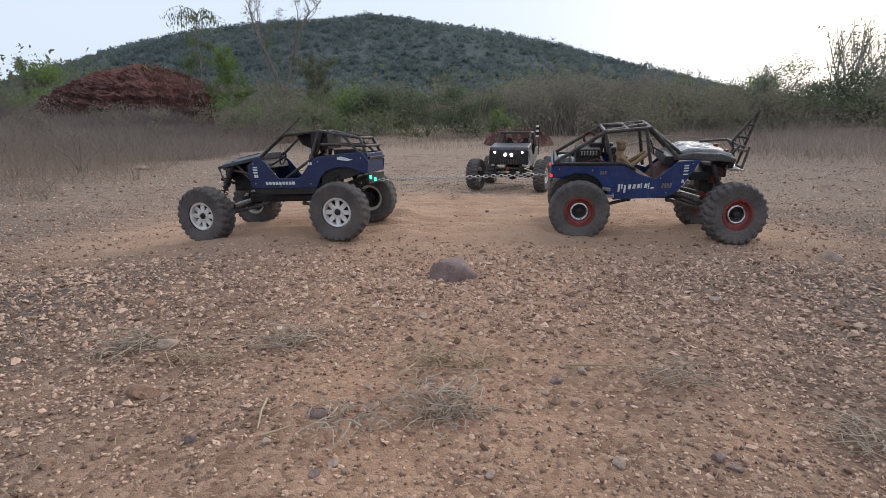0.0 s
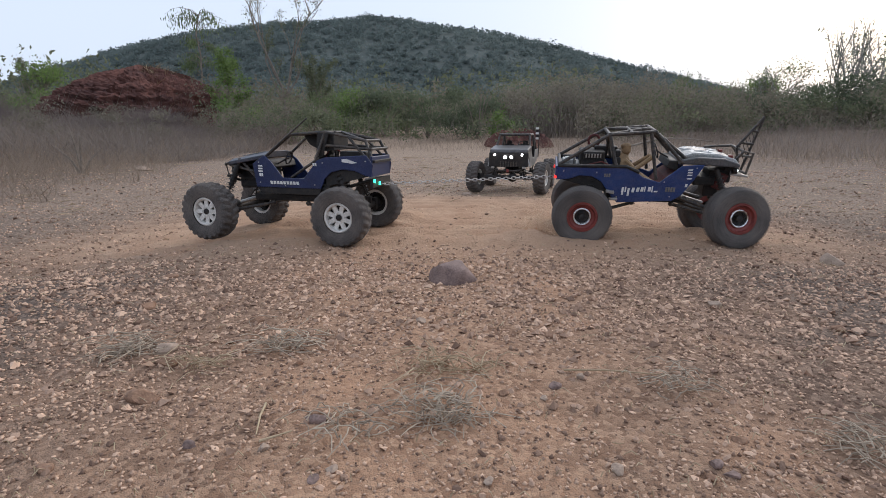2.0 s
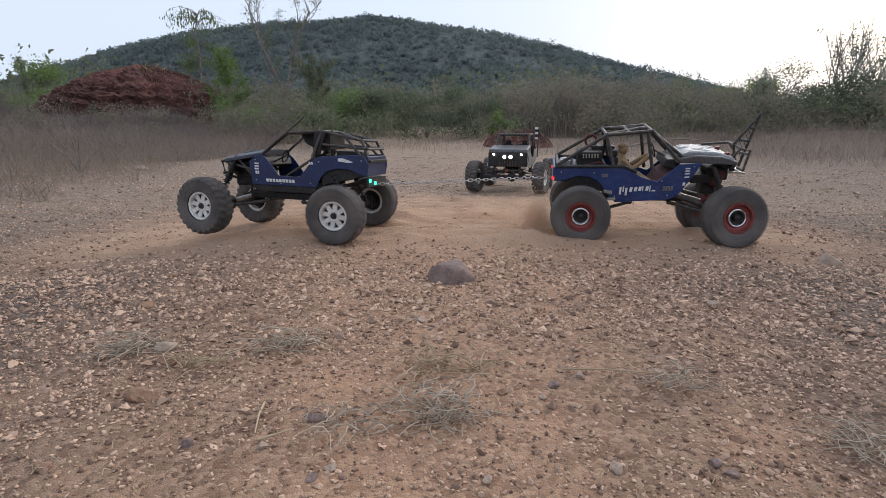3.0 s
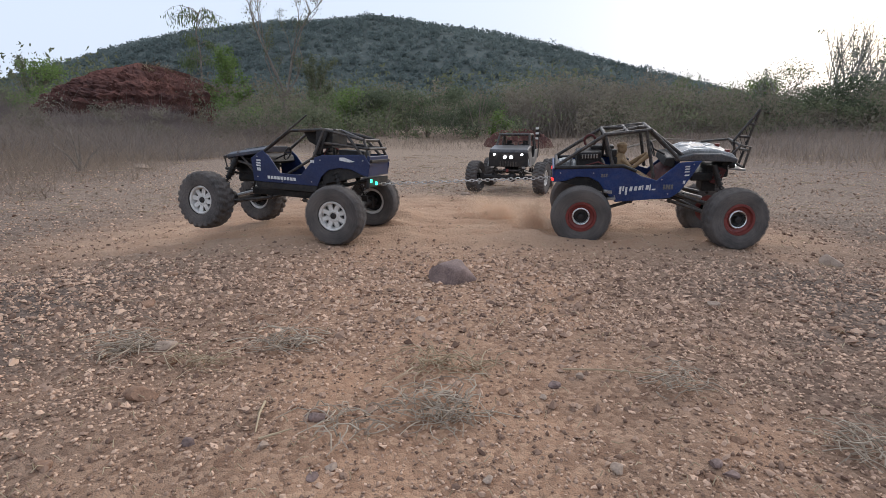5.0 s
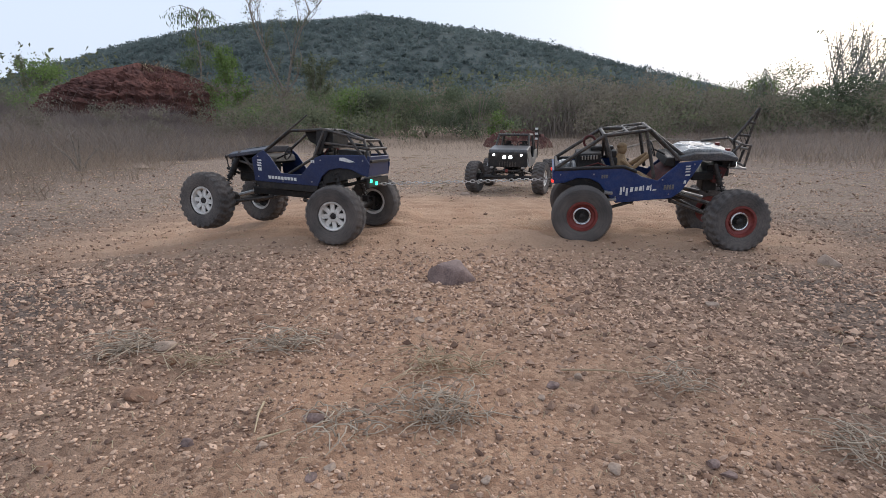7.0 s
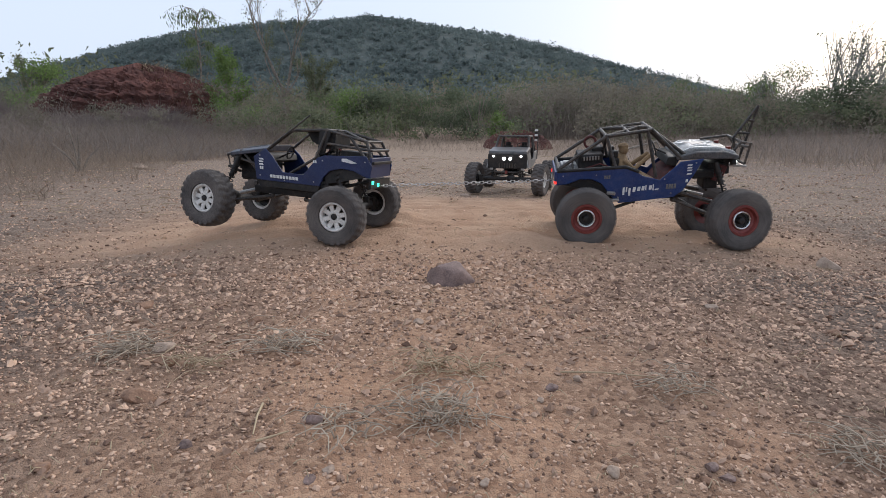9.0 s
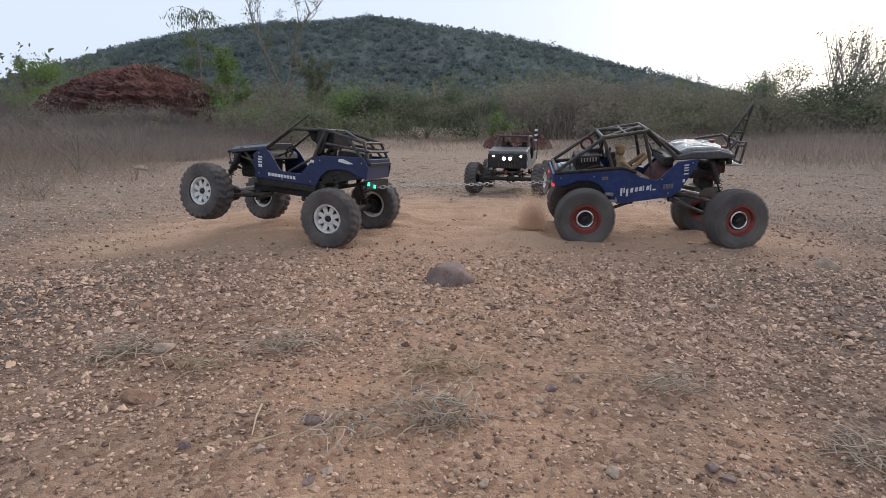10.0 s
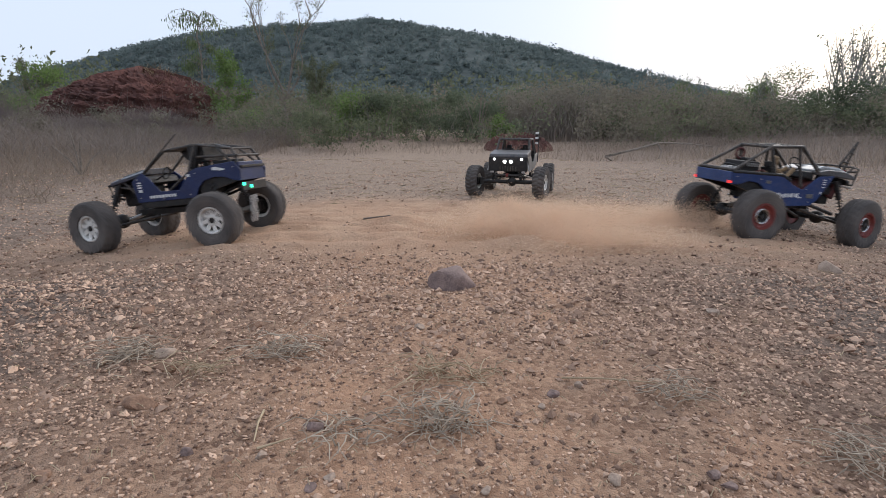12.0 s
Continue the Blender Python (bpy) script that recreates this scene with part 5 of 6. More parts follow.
def driver_doll():
    """A seated doll in tan clothes, plain."""
    y = -0.030
    s = Shape().ball((-0.058, y, 0.180), (0.021, 0.024, 0.037)).ball((-0.052, y, 0.222), (0.012, 0.011, 0.014)).ball((-0.053, y, 0.230), (0.013, 0.012, 0.008))
    for k in (-1, 1):
        s.tube([(-0.055, y + k * 0.018, 0.200), (-0.030, y + k * 0.024, 0.180), (0.005, y + k * 0.012, 0.204)], 0.0058, 8)
        s.tube([(-0.050, y + k * 0.010, 0.150), (-0.010, y + k * 0.014, 0.158), (0.020, y + k * 0.012, 0.140)], 0.0082, 8)
        s.ball((0.006, y + k * 0.012, 0.205), (0.006, 0.006, 0.006))
    me = s.mesh("driver_doll", M_DOLL, True)
    me.transform(Matrix.Translation((-0.008, 0, -0.013)) @ BLUE_FIT)
    return tagged(part("driver_doll", me, M_DOLL), "small seated driver doll in tan clothes at the wheel", "doll")


# ---- the grey crawler that watches ----
def grey_crawler():
    root = tagged(new("toy_rock_crawler"), "dark grey radio-controlled crawler facing the camera with lit headlights", "toy truck")
    gear = running_gear(root, 0.33, 0.282, RIM_W, "wheel with dusty rim")
    part("hood", Shape().prism([(0.050, 0.204), (0.070, 0.206), (0.172, 0.190), (0.176, 0.176), (0.050, 0.176)], -0.074, 0.074), M_FENDER, root, "dusty dark grey hood", bevel=0.004)
    part("grille", Shape().box((0.172, 0, 0.146), (0.014, 0.150, 0.062)).box((0.10, 0, 0.14), (0.13, 0.09, 0.05)), M_BLACK, root, "black front panel", bevel=0.003)
    for k in range(7):
        part("grille_slat", Shape().box((0.180, -0.030 + 0.010 * k, 0.128), (0.004, 0.004, 0.022)), M_TUBE, root)
    for y, z, r in ((0.058, 0.162, 0.0048), (-0.058, 0.162, 0.0048), (0.013, 0.152, 0.0072), (-0.013, 0.152, 0.0072)):
        lamp = part("headlight", Shape().tube([(0.174, y, z), (0.184, y, z)], r * 1.25, 16), M_BLACK, root, "", True)
        part("lens", Shape().ball((0.184, y, z), (0.003, r, r), 14), L_WHITE, lamp, "lit white lens", True)
    for sy in (1, -1):
        part("side_panel", Shape().prism([(0.160, 0.176), (0.050, 0.180), (0.0, 0.150), (-0.07, 0.150), (-0.10, 0.182), (-0.205, 0.186), (-0.215, 0.150), (-0.10, 0.115), (0.08, 0.110), (0.120, 0.150)], sy * 0.074, sy * 0.070), M_GREY_BODY, root, "dusty grey side panel", bevel=0.0015)
        part("bumper_tab", Shape().box((0.178, sy * 0.060, 0.113), (0.012, 0.012, 0.008)), M_STEEL, root)
        part("mirror_post", Shape().tube([(0.155, sy * 0.072, 0.15), (0.168, sy * 0.080, 0.118)], 0.003), M_STEEL, root, "", True)
    cage(root, mirrored([[(0.052, 0.066, 0.202), (0.015, 0.060, 0.252)], [(0.015, 0.060, 0.252), (-0.110, 0.060, 0.254)], [(-0.110, 0.060, 0.254), (-0.190, 0.066, 0.188)], [(-0.110, 0.060, 0.254), (-0.105, 0.068, 0.182)]])
         + [[(0.015, -0.060, 0.252), (0.015, 0.060, 0.252)], [(-0.110, -0.060, 0.254), (-0.110, 0.060, 0.254)]], 0.0046, M_TUBE)
    part("roof_panel", Shape().box((-0.048, 0, 0.257), (0.13, 0.124, 0.004)), M_GREY_BODY, root, "dusty grey roof", bevel=0.001)
    part("cockpit_tub", Shape().box((-0.035, 0, 0.135), (0.15, 0.138, 0.01)).box((-0.105, 0, 0.170), (0.008, 0.138, 0.06)), M_BLACK, root)
    for sy in (1, -1):
        seat(root, -0.05, sy * 0.034, 0.148, M_BLACK, "black bucket seat")
    steering_wheel(root, (0.01, 0.03, 0.208), 0.016)
    part("rear_panel", Shape().box((-0.212, 0, 0.168), (0.006, 0.142, 0.036)), M_GREY_BODY, root)
    part("bumper_bar", Shape().tube([(0.176, -0.05, 0.104), (0.190, -0.045, 0.100), (0.190, 0.045, 0.100), (0.176, 0.05, 0.104)], 0.004), M_TUBE, root, "", True)
    part("recovery_hook", Shape().box((0.192, 0.0, 0.100), (0.008, 0.010, 0.014)), M_RIM_RED, root, "red recovery hook", bevel=0.001)
    mast = part("aerial", Shape().tube([(-0.03, 0.092, 0.150), (-0.03, 0.094, 0.280)], 0.0022, 6), M_TUBE, root, "thin aerial with a black and white tag", True)
    for k in range(5):
        part("tag", Shape().box((-0.03, 0.094, 0.228 + 0.011 * k), (0.006, 0.013, 0.0085)), (M_WHITE, M_BLACK)[k % 2], mast)
    running = {ob for key in ("wheels", "axles", "links", "dampers") for ob in (row[0] for row in gear[key])}
    for ob in root.children:
        if ob not in running:
            ob.data.transform(Matrix.Diagonal((1, 1.10, 0.965, 1)))
    for w, fx, sy in gear["wheels"]:
        if fx > 0:
            w.matrix_basis = w.matrix_basis @ Matrix.Rotation(radians(-9), 4, "Z")
    return gear


NAVY, BLUE, GREY = navy_crawler(), blue_crawler(), grey_crawler()
DOLL = driver_doll()
for ob in (NAVY["root"], BLUE["root"], GREY["root"]):
    ob["group"] = "rock crawlers"


# ---- tow chain ----
def tow_chain():
    ring = []
    for k in range(13):
        t = 2 * math.pi * k / 12
        ring.append((0.0033 * math.copysign(1, math.cos(t)) * (abs(math.cos(t)) > 0.2) + 0.0028 * math.cos(t), 0.0032 * math.sin(t), 0))
    link = Shape().tube(ring, 0.0011, 5).mesh("link", M_CHAIN, True)
    root = tagged(new("tow_chain"), "bright steel chain tied taut between two crawlers", "chain")
    return root, [part("link", link, M_CHAIN, root) for _ in range(58)]


CHAIN, LINKS = tow_chain()


# ---- stones, straw and sticks ----
def stone(name, x, y, size, material, label, seed, sink=0.25, turn=0.0, cuts=5, faces=()):
    """A rounded stone with a few broken faces."""
    g = random.Random(seed)
    v, f = ico(3)
    out = []
    planes = [(Vector((g.uniform(-1, 1), g.uniform(-1, 1), g.uniform(-0.2, 1))).normalized(), g.uniform(0.42, 0.8)) for _ in range(cuts)]
    planes += [(Vector(f[:3]).normalized(), f[3]) for f in faces]
    for p in v:
        p = Vector(p)
        for n, d in planes:
            k = p.dot(n)
            if k > d:
                p = p - n * (k - d)
        p = p * (1 + 0.10 * noise.noise(p * 2.3 + Vector((seed, 0, 0))) + 0.03 * noise.noise(p * 7))
        out.append((p.x * size[0] / 2, p.y * size[1] / 2, p.z * size[2] / 2))
    s = Shape().add(out, [tuple(int(i) for i in q) for q in f])
    ob = part(name, s, material, None, "", True)
    ob.matrix_world = pose(*at(x, y, size[2] * (0.5 - sink)), 0, 0, turn)
    return tagged(ob, label, "stone", "loose stones")


stone("rock", 0.016, 0.877, (0.096, 0.080, 0.076), M_GREY_STONE, "purple-grey broken rock half sunk in gravel", 4, 0.32, 0, 0,
      ((0.1, -0.1, 1, 0.46), (-1, -0.3, 0.25, 0.62), (-0.2, -1, 0.35, 0.55), (0.8, -0.9, 0.1, 0.62), (0.9, 0, 0.7, 0.55), (0.3, -0.7, 0.8, 0.55), (-0.5, 0.4, 0.9, 0.55)))
stone("rock", 0.791, 1.042, (0.050, 0.038, 0.040), M_PALE_STONE, "pale grey wedge-shaped rock in gravel", 9, 0.3, 0, 2, ((-1, -0.4, 0.2, 0.5), (0.6, -0.2, 0.9, 0.35), (0, -1, 0.4, 0.5)))
for k, (sx, sy, sw, sm, st) in enumerate((
        (-0.330, 0.593, 0.028, M_PALE_STONE, "flat pale tan stone beside a grass tuft"), (-0.306, 0.547, 0.024, M_BROWN_STONE, "brown stone beside a grass tuft"),
        (-0.083, 0.355, 0.011, M_PALE_STONE, "small pale round pebble on soil"), (-0.094, 0.343, 0.010, M_GREY_STONE, "small grey pebble on reddish soil"),
        (0.098, 0.465, 0.008, M_PALE_STONE, "small pale pebble on reddish soil"), (-0.111, 0.425, 0.018, M_GREY_STONE, "dark grey flat pebble beside straw"),
        (-0.115, 0.439, 0.012, M_BROWN_STONE, "dark brown pebble on reddish soil"), (0.137, 0.621, 0.018, M_BROWN_STONE, "dark brown flat stone on gravel"),
        (0.145, 0.504, 0.012, M_PALE_STONE, "small pale flat pebble on gravel"), (-0.430, 0.737, 0.030, M_BROWN_STONE, "brown stone among gravel"),
        (0.133, 0.352, 0.012, M_PALE_STONE, "small pale pebble on reddish soil"), (-0.284, 0.461, 0.028, M_BROWN_STONE, "reddish brown stone sunk in soil"),
        (0.035, 0.342, 0.010, M_PALE_STONE, "small pale pebble on reddish soil"), (0.247, 0.394, 0.013, M_BROWN_STONE, "dark brown pebble on reddish soil"),
        (0.518, 0.650, 0.022, M_BROWN_STONE, "brown stone among gravel"), (-0.136, 1.919, 0.022, M_BROWN_STONE, "dark brown clod on the track"),
        (0.097, 2.192, 0.034, M_PALE_STONE, "pale rock beside a wheel"), (-2.130, 3.790, 0.10, M_PALE_STONE, "pale stone at the edge of the dry grass"),
        (-0.297, 0.352, 0.014, M_BROWN_STONE, "rounded brown pebble on reddish soil"), (-0.204, 0.382, 0.013, M_GREY_STONE, "rounded dark grey pebble on soil"), (-0.143, 0.379, 0.012, M_PALE_STONE, "small pale pebble on reddish soil"),
        (-0.118, 0.796, 0.020, M_BROWN_STONE, "brown stone among gravel"), (-0.221, 0.873, 0.024, M_BROWN_STONE, "flat brown stone among gravel"),
        (0.210, 0.359, 0.013, M_GREY_STONE, "rounded grey pebble on reddish soil"), (0.216, 0.348, 0.011, M_GREY_STONE, "rounded grey pebble on reddish soil"), (0.200, 0.343, 0.010, M_BROWN_STONE, "rounded brown pebble on reddish soil"), (0.115, 0.493, 0.014, M_GREY_STONE, "rounded grey pebble on reddish soil"),
        (0.061, 0.473, 0.011, M_BROWN_STONE, "rounded brown pebble on reddish soil"), (0.234, 0.783, 0.020, M_BROWN_STONE, "brown stone among gravel"), (-0.029, 0.671, 0.016, M_PALE_STONE, "small tan stone among gravel"),
        (0.409, 0.756, 0.020, M_PALE_STONE, "small tan stone among gravel"), (-0.487, 0.921, 0.022, M_BROWN_STONE, "brown stone among gravel"), (-0.253, 0.684, 0.020, M_BROWN_STONE, "brown stone among gravel"))):
    g = random.Random(100 + k)
    stone("stone", sx, sy, (sw * g.uniform(1, 1.25), sw * g.uniform(0.75, 1), sw * g.uniform(0.45, 0.6)), sm, st, 20 + k, 0.3, g.uniform(0, 360), g.randint(2, 6))


def straw_mesh(name, n, w, d, length, seed, material, centre=(0, 0), lift=0.010):
    """Tangled dry stalks lying in and over one another."""
    g = np.random.default_rng(seed)
    s = Shape()
    for _ in range(n):
        x, y = g.normal(0, w * 0.42), g.normal(0, d * 0.42)
        a, ln, z = g.uniform(0, 6.28), length * g.uniform(0.3, 1.3), abs(g.normal(0, lift))
        pts, turn = [], g.normal(0, 1.3)
        tilt = g.normal(0, 0.25)
        for k in range(4):
            px, py = x + math.cos(a + turn * k / 3) * ln * k / 3, y + math.sin(a + turn * k / 3) * ln * k / 3
            h = float(relief(centre[0] + px, centre[1] + py)) - float(relief(*centre))
            pts.append((px, py, h + max(0.0012, z + tilt * ln * k / 3 + 0.004 * math.sin(k * 1.1))))
        s.tube(pts, 0.00065 * g.uniform(0.5, 1.4), 4, 0.0004)
    return s.mesh(name, material)


for k, (tx, ty, tw, td, tn, tl, tm) in enumerate((
        (0.000, 0.436, 0.040, 0.026, 120, 0.030, M_GREY_STRAW), (0.005, 0.524, 0.060, 0.024, 70, 0.035, M_STRAW), (-0.358, 0.581, 0.036, 0.032, 80, 0.035, M_GREY_STRAW), (-0.189, 0.603, 0.050, 0.026, 80, 0.035, M_GREY_STRAW),
        (0.230, 0.480, 0.032, 0.018, 45, 0.030, M_GREY_STRAW), (-0.078, 0.406, 0.036, 0.028, 40, 0.028, M_GREY_STRAW), (0.344, 0.376, 0.032, 0.030, 70, 0.030, M_GREY_STRAW), (-0.269, 0.545, 0.040, 0.026, 40, 0.030, M_STRAW))):
    ob = part("dry_grass_tuft", straw_mesh("dry_grass_tuft", tn, tw, td, tl, 40 + k, tm, (tx, ty)), tm)
    ob.location = at(tx, ty)
    tagged(ob, ("flattened tuft of grey dead grass on gravel", "scattered straw-coloured dead grass on gravel")[tm is M_STRAW], "grass tuft", "dead grass tufts")


def build_litter():
    g = np.random.default_rng(5)
    s = Shape()
    for _ in range(800):
        y = 0.27 * (6 ** g.random())
        x = g.uniform(-1, 1) * (0.95 * y + 0.1)
        a, ln = g.uniform(0, 6.28), g.uniform(0.004, 0.012) * (0.7 + 0.85 * y)
        pts = []
        for k in range(3):
            px, py = x + math.cos(a + 0.3 * k) * ln * k / 2, y + math.sin(a + 0.3 * k) * ln * k / 2
            pts.append((px, py, float(relief(px, py)) + 0.002 + 0.003 * (k == 1) + 0.004 * g.random()))
        s.tube(pts, 0.0004 + 0.0003 * y, 4, 0.0003)
    for _ in range(900):
        y = 1.9 * (3.6 ** g.random())
        x = g.uniform(-1, 1) * (0.9 * y + 0.1)
        a, ln = g.normal(0, 0.5), g.uniform(0.01, 0.05) * (0.5 + 0.35 * y)
        pts = []
        for k in range(3):
            px, py = x + math.cos(a + 0.2 * k) * ln * k / 2, y + math.sin(a + 0.2 * k) * ln * k / 2
            pts.append((px, py, float(relief(px, py)) + 0.003 + 0.004 * (k == 1)))
        s.tube(pts, 0.0010 + 0.0003 * y, 4, 0.0006)
    tagged(new("straw_litter", s.mesh("straw_litter", M_STRAW)), "scattered bits of straw over gravel", "straw", kind="stuff")


build_litter()


def stick(points, r, material, label, name="stick"):
    ob = part(name, Shape().tube(points, r, 6, r * 0.5), material, None, "", True)
    return tagged(ob, label, "stick", "fallen sticks")


stick([at(0.129, 0.519, 0.003), at(0.171, 0.512, 0.005), at(0.232, 0.507, 0.003)], 0.0012, M_STRAW, "long straight straw stalk on gravel")
stick([at(-0.164, 0.451, 0.002), at(-0.159, 0.422, 0.006), at(-0.154, 0.396, 0.003)], 0.0013, M_STRAW, "pale straw stalk on gravel")
stick([at(-0.148, 0.386, 0.003), at(-0.125, 0.400, 0.004)], 0.0012, M_STRAW, "short pale straw stalk on soil")
stick([at(-0.232, 1.549, 0.006), at(-0.151, 1.535, 0.006)], 0.003, M_TWIG, "short dark stick on the track")
branch = Shape().tube([at(2.000, 6.244, 0.0), at(1.720, 5.656, 0.05), at(2.100, 6.023, 0.12), at(2.600, 6.464, 0.2), at(3.300, 7.198, 0.2), at(3.900, 7.786, 0.15)], 0.014, 6, 0.008)
branch.tube([at(2.550, 6.390, 0.19), at(2.580, 6.317, 0.1), at(2.520, 6.244, 0.02)], 0.010, 6, 0.006)
tagged(part("fallen_branch", branch, M_BARK, None, "", True), "fallen bare branch at the edge of the brush", "branch")
dead = Shape()
for a, h, c in ((-0.06, 0.30, 0.02), (0.05, 0.24, -0.05), (0.10, 0.16, 0.08), (-0.12, 0.18, -0.06)):
    dead.tube([(0, 0, -0.02), (a * 0.4, c * 0.4, h * 0.5), (a, c, h)], 0.008, 5, 0.003)
ob = part("dead_plant", dead, M_BARK, None, "", True)
ob.location = at(-2.390, 3.526)
tagged(ob, "dead dark stalks at the clearing's edge", "dead plant")


# ---- dust ----
def dust_puff(sx, sy, sz, n, seed, grain=0.0013):
    """A cloud of dust as many tiny flakes, thicker towards its middle."""
    g = np.random.default_rng(seed)
    k = 6
    mid = g.normal(0, 0.45, (k, 3))
    c = mid[g.integers(0, k, n)] + g.normal(0, 0.42, (n, 3))
    c[:, 2] = np.abs(c[:, 2] + 0.15)
    c = c * np.array([sx, sy, sz])
    t = g.standard_normal((n, 3, 3)) * grain * 0.55
    verts = (c[:, None] + t).reshape(-1, 3)
    ob = new("dust_cloud", array_mesh("dust_cloud", verts, np.arange(3 * n).reshape(n, 3), M_DUST))
    return tagged(ob, "orange-brown dust thrown up by the spinning wheels", "dust", "dust clouds", "stuff")


PUFF_WHEEL = dust_puff(0.030, 0.05, 0.068, 34000, 1, 0.0015)
PUFF_MID = dust_puff(0.060, 0.07, 0.050, 30000, 2, 0.0015)
PUFF_LEFT = dust_puff(0.035, 0.04, 0.030, 6000, 3)
PUFF_TRAIL = dust_puff(0.21, 0.12, 0.042, 105000, 4, 0.0017)
PUFF_BACK = dust_puff(0.18, 0.14, 0.058, 80000, 5, 0.0017)
PUFF_RIGHT = dust_puff(0.14, 0.10, 0.040, 56000, 6, 0.0013)
PUFF_HIGH = dust_puff(0.06, 0.06, 0.070, 22000, 7, 0.0015)


# ---- what moves ----
# seconds, x, y, z, turn, pitch, roll, height of the raised front wheel's centre
NAVY_ROWS = [
    (0, -0.3713, 1.3195, -0.0052, -190.15, 1.8, -0, 0.057),
    (0.5, -0.3700, 1.3238, -0.0008, -189.85, 0.64, 0.46, 0.07),
    (1, -0.3675, 1.3248, 0.0045, -191.22, -1.31, 0.92, 0.086),
    (1.5, -0.3687, 1.3232, 0.0044, -192.13, -1.7, 0.69, 0.087),
    (2, -0.3599, 1.3126, 0.0033, -193.07, -0.6, -0.18, 0.077),
    (2.5, -0.3640, 1.3128, -0.0022, -191.00, 0.89, -0.35, 0.065),
    (3, -0.3726, 1.3168, 0.0043, -192.87, -1.57, 1.2, 0.087),
    (5, -0.3720, 1.3165, 0.0090, -193.93, -2.86, 0.91, 0.098),
    (5.5, -0.3702, 1.3149, 0.0102, -194.35, -3.01, 0.58, 0.099),
    (6, -0.3711, 1.3162, 0.0101, -194.81, -3.05, 0.93, 0.099),
    (6.5, -0.3770, 1.3258, 0.0130, -194.82, -4, 1.24, 0.103),
    (7, -0.3685, 1.3202, 0.0105, -194.72, -2.91, 0.42, 0.097),
    (9, -0.3674, 1.3206, 0.0140, -194.71, -4.22, 0.96, 0.104),
    (9.5, -0.3711, 1.3204, 0.0172, -196.33, -5.25, 1.06, 0.116),
    (10, -0.3722, 1.3218, 0.0179, -197.37, -5.75, 1.26, 0.12),
    (10.5, -0.3774, 1.3275, 0.0153, -196.54, -5, 1.14, 0.114),
    (11, -0.4424, 1.3267, -0.0070, -189.69, 2.22, 4.57, 0.065),
    (11.5, -0.5867, 1.4177, -0.0277, -184.58, 4.11, 0.95, 0.036),
    (12, -0.6840, 1.4001, -0.0321, -188.79, 6.51, 0.42, 0.026),
]
BLUE_ROWS = [
    (0, 0.5034, 1.3154, 0.0115, -10.48, -0.48, 8.12, 0.068),
    (0.5, 0.5092, 1.3175, 0.0119, -10.29, -0.49, 8.1, 0.068),
    (1, 0.5116, 1.3184, 0.0098, -10.16, 0.33, 8, 0.068),
    (1.5, 0.5094, 1.3161, 0.0076, -10.91, 0.85, 7.92, 0.068),
    (2, 0.5120, 1.3168, 0.0094, -10.98, 0.74, 7.38, 0.07),
    (2.5, 0.5132, 1.3237, 0.0093, -11.66, 0.95, 7.73, 0.072),
    (3, 0.5128, 1.3206, 0.0120, -10.89, -0.64, 8.13, 0.071),
    (5, 0.5136, 1.3171, 0.0170, -11.31, -2.22, 8.53, 0.073),
    (5.5, 0.5194, 1.3161, 0.0231, -10.00, -4.18, 8.82, 0.073),
    (6, 0.5136, 1.3160, 0.0193, -9.68, -2.83, 8.57, 0.072),
    (6.5, 0.5082, 1.3150, 0.0160, -9.87, -1.89, 8.28, 0.071),
    (7, 0.5161, 1.3095, 0.0182, -11.02, -3.11, 8.63, 0.071),
    (9, 0.5240, 1.3165, 0.0253, -8.92, -4.51, 9.29, 0.071),
    (9.5, 0.5196, 1.3191, 0.0231, -8.41, -4.43, 9.23, 0.068),
    (10, 0.5210, 1.3246, 0.0234, -7.70, -5.23, 9.47, 0.07),
    (10.5, 0.5378, 1.3324, 0.0218, -6.02, -5.72, 9.95, 0.072),
    (11, 0.5901, 1.3324, 0.0180, 3.24, -0.81, 7.72, 0.069),
    (11.5, 0.7941, 1.4706, -0.0006, 6.04, 4.63, 2.4, 0.048),
    (12, 0.9584, 1.5223, -0.0162, 12.18, 4.45, 2.82, 0.04),
]


def body_pose(rows, t):
    """The pose at any time, on a smooth curve through the rows."""
    k = min(max(sum(r[0] <= t for r in rows) - 1, 0), len(rows) - 2)
    a, b = rows[k], rows[k + 1]
    p, q = rows[max(k - 1, 0)], rows[min(k + 2, len(rows) - 1)]
    h = b[0] - a[0]
    u = (t - a[0]) / h
    v = []
    for i in range(1, 7):
        m0 = (b[i] - p[i]) / (b[0] - p[0]) * h
        m1 = (q[i] - a[i]) / (q[0] - a[0]) * h
        v.append((2 * u ** 3 - 3 * u ** 2 + 1) * a[i] + (u ** 3 - 2 * u ** 2 + u) * m0 + (3 * u ** 2 - 2 * u ** 3) * b[i] + (u ** 3 - u ** 2) * m1)
    return pose(v[0], v[1], v[2], v[5], v[4], v[3])


